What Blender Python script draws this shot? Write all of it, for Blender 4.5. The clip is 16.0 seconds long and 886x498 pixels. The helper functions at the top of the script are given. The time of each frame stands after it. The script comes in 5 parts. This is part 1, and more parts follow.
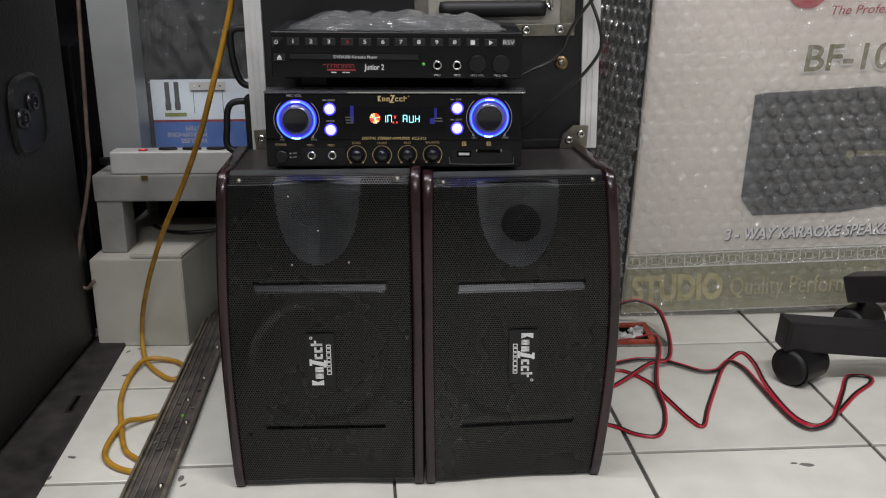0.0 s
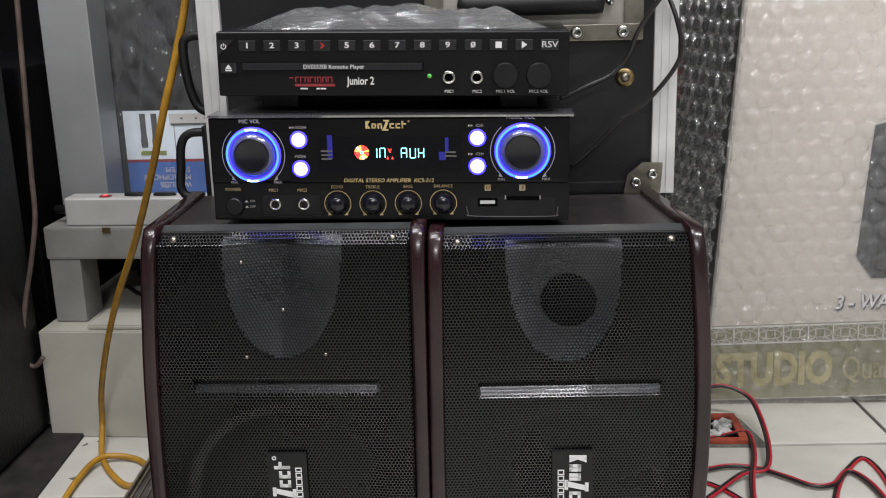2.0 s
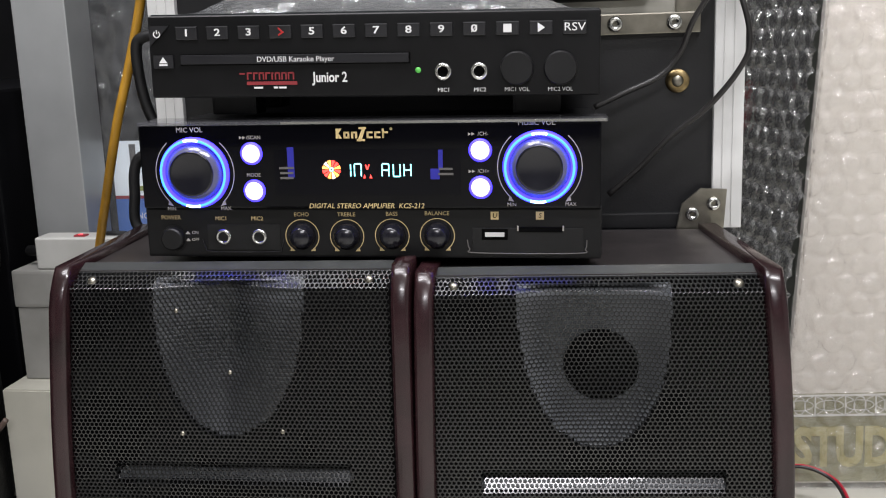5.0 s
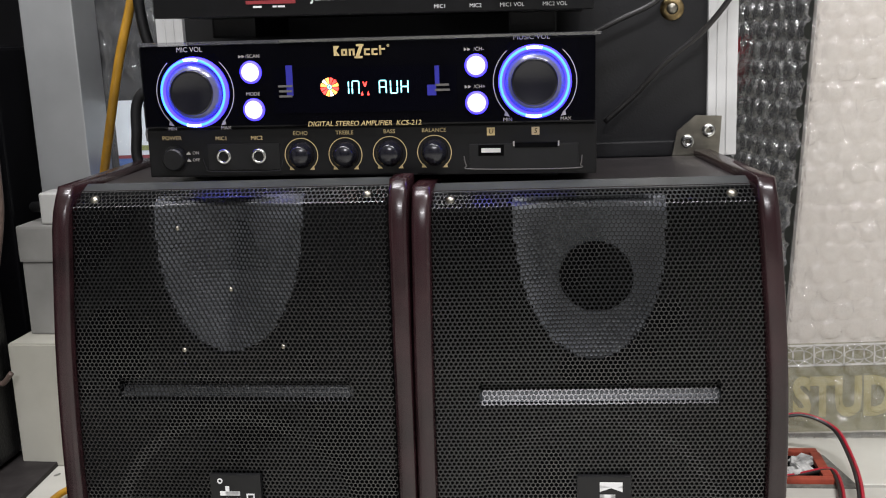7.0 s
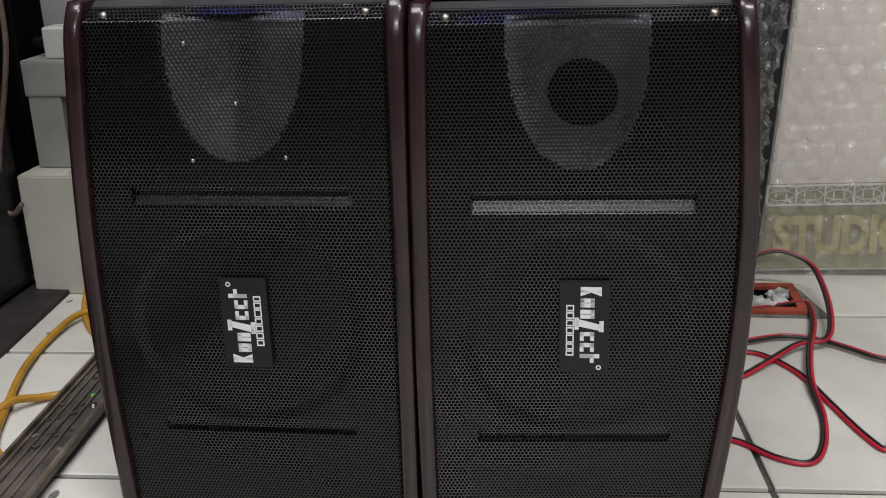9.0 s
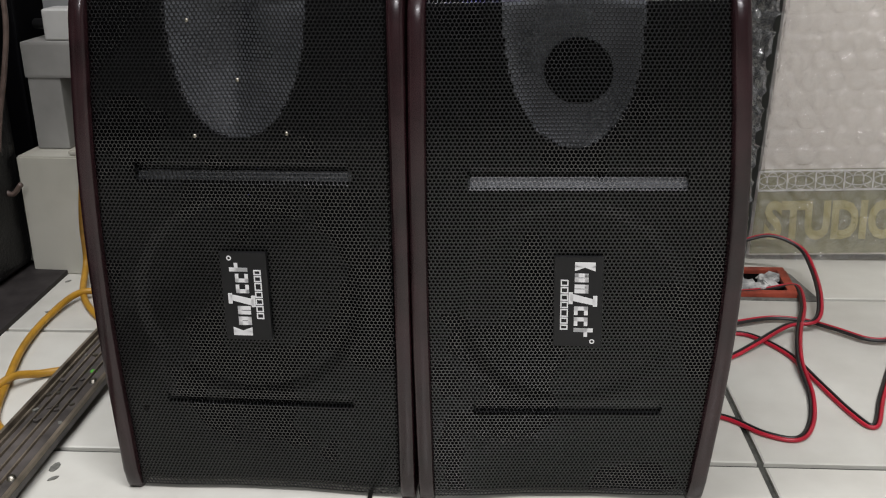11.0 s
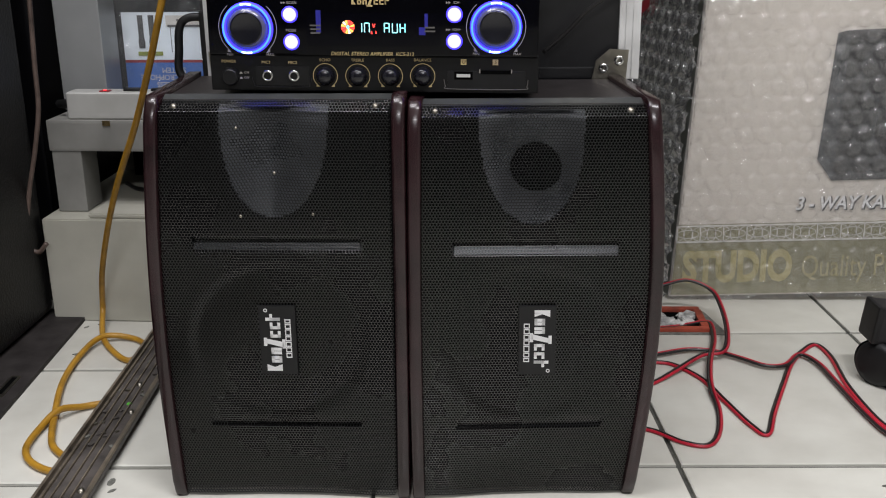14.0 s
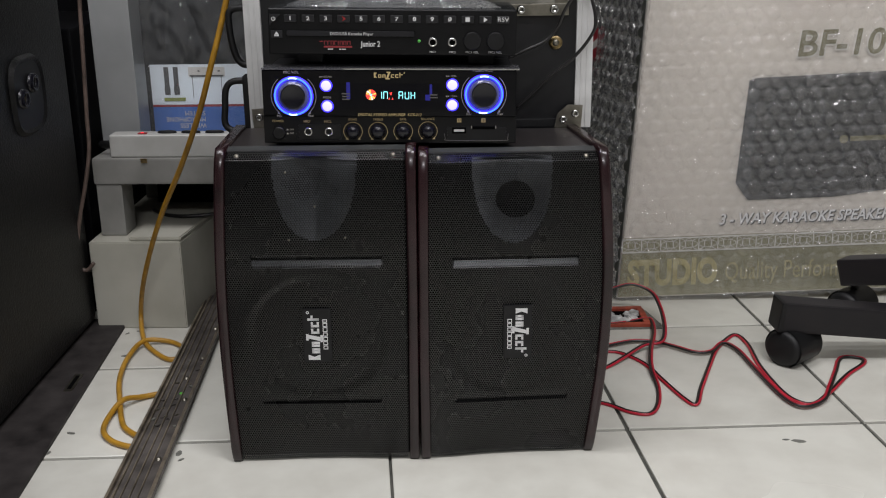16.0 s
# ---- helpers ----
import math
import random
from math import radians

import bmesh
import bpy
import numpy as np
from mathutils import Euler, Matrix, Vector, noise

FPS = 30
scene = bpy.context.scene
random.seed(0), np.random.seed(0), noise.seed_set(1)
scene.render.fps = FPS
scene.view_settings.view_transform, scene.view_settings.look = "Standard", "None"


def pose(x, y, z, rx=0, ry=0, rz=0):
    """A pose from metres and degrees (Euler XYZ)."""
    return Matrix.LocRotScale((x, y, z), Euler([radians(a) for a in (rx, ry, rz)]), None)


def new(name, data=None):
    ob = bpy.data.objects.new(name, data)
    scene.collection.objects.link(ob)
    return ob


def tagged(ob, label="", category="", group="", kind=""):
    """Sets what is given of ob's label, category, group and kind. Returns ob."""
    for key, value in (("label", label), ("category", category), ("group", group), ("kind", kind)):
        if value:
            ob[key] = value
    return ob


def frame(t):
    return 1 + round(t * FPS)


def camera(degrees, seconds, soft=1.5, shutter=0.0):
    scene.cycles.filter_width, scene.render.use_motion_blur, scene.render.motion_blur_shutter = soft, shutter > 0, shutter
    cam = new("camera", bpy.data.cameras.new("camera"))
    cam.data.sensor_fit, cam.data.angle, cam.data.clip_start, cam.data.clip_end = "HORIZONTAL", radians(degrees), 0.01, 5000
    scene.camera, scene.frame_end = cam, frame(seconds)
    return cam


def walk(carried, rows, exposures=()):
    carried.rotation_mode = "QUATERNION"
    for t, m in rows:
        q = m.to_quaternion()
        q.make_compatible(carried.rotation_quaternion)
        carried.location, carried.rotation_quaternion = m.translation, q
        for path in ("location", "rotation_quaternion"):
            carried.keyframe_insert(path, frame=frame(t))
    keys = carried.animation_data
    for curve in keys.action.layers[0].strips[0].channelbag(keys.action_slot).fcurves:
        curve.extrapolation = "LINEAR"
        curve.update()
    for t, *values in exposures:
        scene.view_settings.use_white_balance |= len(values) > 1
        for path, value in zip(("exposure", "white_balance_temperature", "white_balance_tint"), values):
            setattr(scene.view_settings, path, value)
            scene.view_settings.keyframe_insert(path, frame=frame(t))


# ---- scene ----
cam = camera(47.0, 16.0, soft=1.1)
# seconds, place, turn about x, y and z
ROWS = [
    (0, 0.0600, -1.1315, 0.6950, 72.298, 0.709, -0.639),
    (0.5, 0.0747, -1.0519, 0.6790, 72.411, 0.818, 0.081),
    (1, 0.0869, -0.9465, 0.6639, 72.882, 0.968, 1.004),
    (1.5, 0.0947, -0.8586, 0.6414, 73.783, 1.227, 1.767),
    (2, 0.1034, -0.7781, 0.6209, 74.803, 1.522, 2.741),
    (2.5, 0.1213, -0.7038, 0.5985, 76.057, 1.885, 4.107),
    (3, 0.1201, -0.6366, 0.5866, 76.691, 1.958, 4.396),
    (3.5, 0.1306, -0.5782, 0.5677, 77.690, 2.215, 5.511),
    (6, 0.1396, -0.5805, 0.5545, 77.971, 2.040, 6.347),
    (7, 0.1427, -0.5986, 0.5088, 77.875, 2.326, 6.400),
    (7.5, 0.1376, -0.6057, 0.4974, 75.599, 2.239, 6.269),
    (8, 0.1447, -0.6207, 0.4880, 73.733, 2.171, 6.507),
    (8.5, 0.1450, -0.6347, 0.4823, 72.151, 1.883, 6.306),
    (9, 0.1504, -0.6471, 0.4837, 70.441, 1.684, 6.467),
    (9.5, 0.1511, -0.6617, 0.4731, 69.948, 1.295, 6.217),
    (12, 0.1455, -0.6687, 0.4795, 70.370, 1.127, 6.174),
    (12.5, 0.1431, -0.6776, 0.4883, 71.056, 1.012, 5.604),
    (13, 0.1389, -0.7113, 0.5243, 70.548, 0.823, 4.699),
    (14, 0.1199, -0.8756, 0.5718, 71.857, 0.618, 2.504),
    (15, 0.0798, -1.0693, 0.6352, 71.663, 0.523, 0.168),
    (15.5, 0.0716, -1.1525, 0.6704, 71.615, 0.556, -0.291),
    (16, 0.0660, -1.1548, 0.6682, 72.409, 0.633, -0.586),
]
walk(cam, [(t, pose(x, y, z, rx, ry, rz)) for t, x, y, z, rx, ry, rz in ROWS],
     [(0.0, -0.2), (1.5, 0.05), (3.5, 0.48), (6.0, 0.52), (7.0, 0.52), (7.5, 0.58), (8.0, 0.42), (9.0, 0.0), (12.0, 0.1), (13.5, 0.1), (14.5, -0.15), (16.0, -0.28)])

# ---- light ----
world = bpy.data.worlds.new("world")
scene.world = world
world.use_nodes = True
world.node_tree.nodes["Background"].inputs[0].default_value = (0.6, 0.57, 0.55, 1)
world.node_tree.nodes["Background"].inputs[1].default_value = 0.14


def ceiling_lamp(x, y, sx, sy, power, turn=0):
    data = bpy.data.lights.new("ceiling_tube_light", "AREA")
    data.shape, data.size, data.size_y, data.energy = "RECTANGLE", sx, sy, power
    data.color = (0.965, 0.95, 0.985)
    ob = new("ceiling_tube_light", data)
    ob.matrix_world = pose(x, y, 2.62, 0, 0, turn)
    return ob


LAMPS = [(-0.5, -0.5, 1.2, 0.12, 24, 0), (0.9, -1.0, 1.2, 0.12, 49, 0), (-0.5, -0.05, 1.2, 0.12, 17, 0), (0.2, -3.6, 1.2, 0.3, 75, 0)]
for lamp in LAMPS:
    ceiling_lamp(*lamp)


# ---- materials ----
def mat(name, colour, rough=0.5, metal=0.0, vary=0.12, scale=30.0, bump=0.0, bump_scale=200.0, colour2=None, island=False, coat=0.0, spec=0.5):
    """A plain surface with two scales of mottling, and a fine relief."""
    m = bpy.data.materials.new(name)
    m.use_nodes = True
    nt = m.node_tree
    bsdf = nt.nodes["Principled BSDF"]
    bsdf.inputs["Roughness"].default_value = rough
    bsdf.inputs["Metallic"].default_value = metal
    bsdf.inputs["Coat Weight"].default_value = coat
    bsdf.inputs["Specular IOR Level"].default_value = spec
    co = nt.nodes.new("ShaderNodeTexCoord")
    n1 = nt.nodes.new("ShaderNodeTexNoise")
    n1.inputs["Scale"].default_value, n1.inputs["Detail"].default_value = scale, 6
    n2 = nt.nodes.new("ShaderNodeTexNoise")
    n2.inputs["Scale"].default_value, n2.inputs["Detail"].default_value = scale * 0.17, 3
    mixf = nt.nodes.new("ShaderNodeMath")
    mixf.operation = "MULTIPLY_ADD"
    mixf.inputs[1].default_value = 0.5
    half = nt.nodes.new("ShaderNodeMath")
    half.operation, half.inputs[1].default_value = "MULTIPLY", 0.5
    ramp = nt.nodes.new("ShaderNodeMix")
    ramp.data_type = "RGBA"
    c2 = colour2 or tuple(max(0.0, c * (1 - 3 * vary)) for c in colour)
    ramp.inputs["A"].default_value = (*c2, 1)
    ramp.inputs["B"].default_value = (*(min(1, c * (1 + vary)) for c in colour), 1)
    for n in (n1, n2):
        nt.links.new(co.outputs["Object"], n.inputs["Vector"])
    nt.links.new(n2.outputs["Fac"], half.inputs[0])
    nt.links.new(n1.outputs["Fac"], mixf.inputs[0])
    nt.links.new(half.outputs[0], mixf.inputs[2])
    sharp = nt.nodes.new("ShaderNodeMapRange")
    sharp.inputs["From Min"].default_value, sharp.inputs["From Max"].default_value = 0.3, 0.62
    nt.links.new(mixf.outputs[0], sharp.inputs["Value"])
    nt.links.new(sharp.outputs["Result"], ramp.inputs["Factor"])
    nt.links.new(ramp.outputs["Result"], bsdf.inputs["Base Color"])
    if island:
        info = nt.nodes.new("ShaderNodeObjectInfo")
        hsv = nt.nodes.new("ShaderNodeHueSaturation")
        mr = nt.nodes.new("ShaderNodeMapRange")
        mr.inputs["To Min"].default_value, mr.inputs["To Max"].default_value = 0.9, 1.05
        nt.links.new(info.outputs["Random"], mr.inputs["Value"])
        nt.links.new(mr.outputs["Result"], hsv.inputs["Value"])
        nt.links.new(ramp.outputs["Result"], hsv.inputs["Color"])
        nt.links.new(hsv.outputs["Color"], bsdf.inputs["Base Color"])
    if bump:
        n3 = nt.nodes.new("ShaderNodeTexNoise")
        n3.inputs["Scale"].default_value, n3.inputs["Detail"].default_value = bump_scale, 4
        b = nt.nodes.new("ShaderNodeBump")
        b.inputs["Strength"].default_value, b.inputs["Distance"].default_value = bump, 0.001
        nt.links.new(co.outputs["Object"], n3.inputs["Vector"])
        nt.links.new(n3.outputs["Fac"], b.inputs["Height"])
        nt.links.new(b.outputs["Normal"], bsdf.inputs["Normal"])
    rr = nt.nodes.new("ShaderNodeMapRange")
    rr.inputs["To Min"].default_value, rr.inputs["To Max"].default_value = max(0.02, rough * 0.85), min(1, rough * 1.15)
    nt.links.new(n2.outputs["Fac"], rr.inputs["Value"])
    nt.links.new(rr.outputs["Result"], bsdf.inputs["Roughness"])
    return m


def glow(name, colour, strength):
    m = bpy.data.materials.new(name)
    m.use_nodes = True
    b = m.node_tree.nodes["Principled BSDF"]
    b.inputs["Base Color"].default_value = (*colour, 1)
    b.inputs["Emission Color"].default_value = (*colour, 1)
    b.inputs["Emission Strength"].default_value = strength
    return m


def clear(name, tint=(1, 1, 1), rough=0.05, haze=0.0, wrinkle=0.0, scale=60.0, spec=0.5, ior=1.5):
    """Thin clear film: mostly see-through, with a real gloss on it."""
    m = bpy.data.materials.new(name)
    m.use_nodes = True
    nt = m.node_tree
    b = nt.nodes["Principled BSDF"]
    b.inputs["Base Color"].default_value = (*tint, 1)
    b.inputs["Roughness"].default_value = rough
    b.inputs["Specular IOR Level"].default_value = spec
    out = nt.nodes["Material Output"]
    tr = nt.nodes.new("ShaderNodeBsdfTransparent")
    gl = nt.nodes.new("ShaderNodeBsdfGlossy")
    gl.inputs["Roughness"].default_value = rough
    fr = nt.nodes.new("ShaderNodeFresnel")
    fr.inputs["IOR"].default_value = ior
    m1 = nt.nodes.new("ShaderNodeMixShader")
    m2 = nt.nodes.new("ShaderNodeMixShader")
    m2.inputs[0].default_value = haze
    nt.links.new(fr.outputs[0], m1.inputs[0])
    nt.links.new(tr.outputs[0], m1.inputs[1])
    nt.links.new(gl.outputs[0], m1.inputs[2])
    nt.links.new(m1.outputs[0], m2.inputs[1])
    nt.links.new(b.outputs[0], m2.inputs[2])
    nt.links.new(m2.outputs[0], out.inputs["Surface"])
    if wrinkle:
        co = nt.nodes.new("ShaderNodeTexCoord")
        no = nt.nodes.new("ShaderNodeTexNoise")
        no.inputs["Scale"].default_value, no.inputs["Detail"].default_value = scale, 5
        bu = nt.nodes.new("ShaderNodeBump")
        bu.inputs["Strength"].default_value, bu.inputs["Distance"].default_value = wrinkle, 0.01
        nt.links.new(co.outputs["Object"], no.inputs["Vector"])
        nt.links.new(no.outputs["Fac"], bu.inputs["Height"])
        for n in (gl, b, fr):
            nt.links.new(bu.outputs["Normal"], n.inputs["Normal"])
    return m


M_TILE = mat("glazed_floor_tile", (0.63, 0.625, 0.565), 0.26, vary=0.03, scale=17, bump=0.1, bump_scale=40, colour2=(0.52, 0.505, 0.45), island=True)
M_GROUT = mat("dark_grout", (0.07, 0.07, 0.06), 0.9, vary=0.3, scale=120, bump=0.4)
M_CHIP = mat("chipped_tile_edge", (0.16, 0.16, 0.14), 0.8, vary=0.2, scale=200, bump=0.4)
M_WALL = mat("painted_wall", (0.30, 0.30, 0.29), 0.8, vary=0.05, scale=6, bump=0.1)
M_DARKWALL = mat("dark_wall", (0.05, 0.05, 0.05), 0.8, vary=0.2, scale=6, bump=0.1)
M_CEIL = mat("ceiling_paint", (0.7, 0.7, 0.68), 0.9, vary=0.04, scale=5)
M_DARKBOX = mat("black_gloss_carton_and_filler", (0.004, 0.004, 0.005), 0.35, vary=0.2, scale=12, spec=0.2)
M_ROSE = mat("rosewood_laminate", (0.020, 0.0075, 0.009), 0.25, vary=0.25, scale=45, bump=0.05, bump_scale=300, coat=0.1)
M_CAB = mat("black_vinyl_cabinet", (0.022, 0.018, 0.018), 0.42, vary=0.2, scale=90, bump=0.1, bump_scale=900)
M_GRILLE = mat("black_powder_coated_steel", (0.004, 0.0042, 0.0046), 0.28, vary=0.15, scale=60, spec=0.85, coat=0.2)
M_BAFFLE = mat("dark_grey_baffle", (0.0035, 0.0034, 0.0036), 0.85, vary=0.2, scale=50, spec=0.08)
M_BLACK = mat("matt_black_plastic", (0.006, 0.006, 0.0065), 0.42, vary=0.15, scale=80, bump=0.05, bump_scale=1500, spec=0.3)
M_SATIN = mat("satin_black_panel", (0.0055, 0.0055, 0.006), 0.36, vary=0.12, scale=70, bump=0.04, bump_scale=1800, spec=0.22)
M_GLOSS = mat("gloss_black_acrylic", (0.0015, 0.0015, 0.0025), 0.05, vary=0.1, scale=30, spec=0.18)
M_DEEP = mat("deep_black", (0.003, 0.003, 0.003), 0.9, vary=0.1, spec=0.02)
M_RUBBER = mat("black_rubber", (0.007, 0.007, 0.0075), 0.5, vary=0.2, scale=100, bump=0.1, bump_scale=700, spec=0.35)
M_STEEL = mat("bright_steel", (0.62, 0.62, 0.6), 0.22, 1.0, vary=0.08, scale=90)
M_OLDSTEEL = mat("tarnished_steel", (0.33, 0.31, 0.26), 0.38, 1.0, vary=0.2, scale=60, bump=0.15, bump_scale=200)
M_BRASS = mat("dull_brass", (0.35, 0.26, 0.13), 0.4, 1.0, vary=0.3, scale=200)
M_ALU = mat("white_aluminium_extrusion", (0.6, 0.6, 0.59), 0.42, 0.15, vary=0.08, scale=25, bump=0.06, bump_scale=150)
M_POST = mat("brushed_aluminium_post", (0.4, 0.41, 0.41), 0.45, 0.5, vary=0.08, scale=12, bump=0.05)
M_CASE = mat("black_laminated_plywood", (0.006, 0.006, 0.007), 0.4, vary=0.15, scale=30, bump=0.15, bump_scale=600)
M_SUB = mat("black_textured_paint", (0.009, 0.009, 0.009), 0.42, vary=0.3, scale=70, bump=1.0, bump_scale=260, spec=0.35)
M_GREYPAINT = mat("grubby_grey_paint", (0.25, 0.247, 0.23), 0.6, vary=0.12, scale=14, bump=0.25, bump_scale=60, colour2=(0.105, 0.102, 0.092))
M_CREAM = mat("grubby_cream_paint", (0.44, 0.43, 0.37), 0.5, vary=0.06, scale=11, bump=0.2, bump_scale=60, colour2=(0.27, 0.26, 0.215))
M_STRIPWHITE = mat("white_socket_plastic", (0.50, 0.50, 0.48), 0.4, vary=0.05, scale=20, colour2=(0.36, 0.355, 0.33))
M_CARTON = mat("printed_white_carton", (0.56, 0.525, 0.47), 0.6, vary=0.06, scale=5, bump=0.05, colour2=(0.50, 0.455, 0.40))
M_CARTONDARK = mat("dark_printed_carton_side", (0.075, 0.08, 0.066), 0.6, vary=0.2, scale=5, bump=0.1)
M_OLIVE = mat("olive_gold_print", (0.24, 0.225, 0.13), 0.55, vary=0.15, scale=7)
M_OLIVETYPE = mat("olive_print", (0.16, 0.145, 0.075), 0.55, vary=0.1, scale=20)
M_YELLOWTYPE = mat("faded_gold_print", (0.42, 0.37, 0.17), 0.55, vary=0.1, scale=20)
M_PALETYPE = mat("pale_gold_print", (0.36, 0.32, 0.16), 0.55, vary=0.1, scale=20)
M_WHITETYPE = mat("white_print", (0.7, 0.7, 0.7), 0.5, vary=0.03)
M_GREYTYPE = mat("dark_grey_print", (0.07, 0.07, 0.07), 0.5, vary=0.1)
M_REDTYPE = mat("dark_red_print", (0.32, 0.02, 0.03), 0.5, vary=0.1)
M_PHOTO = mat("dark_product_picture", (0.010, 0.010, 0.012), 0.6, vary=0.25, scale=12)
M_GOLDTYPE = mat("gold_print", (0.55, 0.42, 0.2), 0.4, vary=0.05)
M_YCABLE = mat("yellow_cable_sheath", (0.42, 0.22, 0.02), 0.42, vary=0.15, scale=60)
M_BROWNCABLE = mat("brown_cable_sheath", (0.12, 0.085, 0.07), 0.5, vary=0.2, scale=60)
M_REDWIRE = mat("red_wire", (0.42, 0.012, 0.03), 0.35, vary=0.1, scale=60)
M_BLACKWIRE = mat("black_wire", (0.012, 0.011, 0.011), 0.35, vary=0.1, scale=60)
M_TRACK = mat("worn_bronze_track", (0.24, 0.20, 0.15), 0.42, 0.55, vary=0.3, scale=35, bump=0.2, bump_scale=120)
M_TRACKDARK = mat("dirty_track_channel", (0.085, 0.075, 0.068), 0.55, 0.2, vary=0.3, scale=40, bump=0.2)
M_PLANK = mat("dark_worn_plate", (0.035, 0.031, 0.03), 0.6, 0.0, vary=0.25, scale=35, bump=0.2, bump_scale=90, spec=0.15)
M_BRICKRED = mat("rust_red_paint", (0.30, 0.05, 0.025), 0.6, vary=0.25, scale=90, bump=0.3)
M_CRUMB = mat("white_plaster_crumbs", (0.5, 0.5, 0.48), 0.8, vary=0.3, scale=150, bump=0.5)
M_BLUE = mat("blue_printed_card", (0.045, 0.15, 0.47), 0.45, vary=0.1, scale=9)
M_PALEBLUE = mat("pale_blue_printed_card", (0.82, 0.89, 0.94), 0.45, vary=0.05, scale=9)
M_LIME = mat("lime_print", (0.28, 0.33, 0.05), 0.5)
M_BUBBLE = clear("bubble_wrap_film", (0.8, 0.8, 0.78), 0.12, haze=0.09, wrinkle=0.8, scale=95, ior=2.1)
M_FILM = clear("clear_plastic_bag", (0.85, 0.87, 0.88), 0.035, haze=0.09, wrinkle=0.9, scale=30, ior=1.7)
M_VISOR = clear("smoked_acrylic_visor", (0.2, 0.2, 0.22), 0.05, haze=0.25)
M_LEDRING = glow("blue_led_ring", (0.045, 0.03, 1.0), 2.6)
M_LEDHOT = glow("white_blue_led", (0.45, 0.75, 1.0), 4.0)
M_LEDCORE = glow("pale_blue_led", (0.03, 0.16, 1.0), 3.0)
M_LEDBTN = glow("blue_white_led_button", (0.27, 0.25, 1.0), 3.4)
M_SEG = glow("cyan_display_segment", (0.3, 0.95, 1.0), 1.7)
M_SEGRED = glow("red_display_segment", (1.0, 0.05, 0.04), 2.0)
M_SEGORANGE = glow("orange_display_segment", (1.0, 0.4, 0.08), 1.8)
M_DIMBLUE = glow("dim_blue_display", (0.01, 0.01, 0.22), 0.16)
M_GREENLED = glow("green_led", (0.06, 0.3, 0.05), 0.5)
M_REDLED = glow("red_switch_lamp", (1.0, 0.03, 0.04), 2.2)


# ---- mesh helpers ----
def part(name, bm, material, parent=None, label="", smooth=False):
    me = bpy.data.meshes.new(name)
    bm.to_mesh(me)
    bm.free()
    return linked(name, me, material, parent, label, smooth)


def linked(name, me, material, parent=None, label="", smooth=False):
    for m in material if isinstance(material, (list, tuple)) else [material]:
        me.materials.append(m)
    if smooth:
        me.polygons.foreach_set("use_smooth", [True] * len(me.polygons))
    ob = new(name, me)
    if parent is not None:
        ob.parent = parent
    if label:
        tagged(ob, label)
    return ob


def thing(name, m, label, category, group="", kind=""):
    ob = new(name)
    ob.matrix_world = m
    return tagged(ob, label, category, group, kind)


def add_box(bm, x0, x1, y0, y1, z0, z1, bevel=0.0, m=None, seg=2):
    r = bmesh.ops.create_cube(bm, size=1)
    vs = r["verts"]
    bmesh.ops.transform(bm, verts=vs, matrix=Matrix.Translation(((x0 + x1) / 2, (y0 + y1) / 2, (z0 + z1) / 2)) @ Matrix.Diagonal((x1 - x0, y1 - y0, z1 - z0, 1)))
    if bevel:
        es = list({e for v in vs for e in v.link_edges})
        vs = bmesh.ops.bevel(bm, geom=es, offset=bevel, segments=seg, affect="EDGES", profile=0.7)["verts"]
    if m is not None:
        bmesh.ops.transform(bm, verts=list({v for v in vs}), matrix=m)
    return bm


def box(*a, **k):
    return add_box(bmesh.new(), *a, **k)


def lathe(profile, n=32, m=None):
    """A turned body: (radius, height) pairs about z, closed at both ends when the radius is 0."""
    bm = bmesh.new()
    rings = []
    for r, h in profile:
        if r < 1e-7:
            rings.append([bm.verts.new((0, 0, h))])
        else:
            rings.append([bm.verts.new((r * math.cos(2 * math.pi * i / n), r * math.sin(2 * math.pi * i / n), h)) for i in range(n)])
    for a, b in zip(rings, rings[1:]):
        for i in range(n):
            j = (i + 1) % n
            if len(a) == 1 and len(b) > 1:
                bm.faces.new((a[0], b[i], b[j]))
            elif len(b) == 1 and len(a) > 1:
                bm.faces.new((a[i], a[j], b[0]))
            elif len(a) > 1:
                bm.faces.new((a[i], a[j], b[j], b[i]))
    bmesh.ops.recalc_face_normals(bm, faces=bm.faces)
    if m is not None:
        bmesh.ops.transform(bm, verts=bm.verts, matrix=m)
    return bm


FACE = pose(0, 0, 0, 90)  # turns z to -y: towards the viewer of a front panel


def spline(pts, steps=8):
    """Catmull-Rom curve through the points."""
    p = [Vector(q) for q in pts]
    p = [p[0] * 2 - p[1]] + p + [p[-1] * 2 - p[-2]]
    out = []
    for i in range(1, len(p) - 2):
        for s in range(steps):
            t = s / steps
            a, b, c, d = p[i - 1:i + 3]
            out.append(0.5 * (2 * b + (c - a) * t + (2 * a - 5 * b + 4 * c - d) * t * t + (3 * b - a - 3 * c + d) * t ** 3))
    out.append(p[-2])
    return out


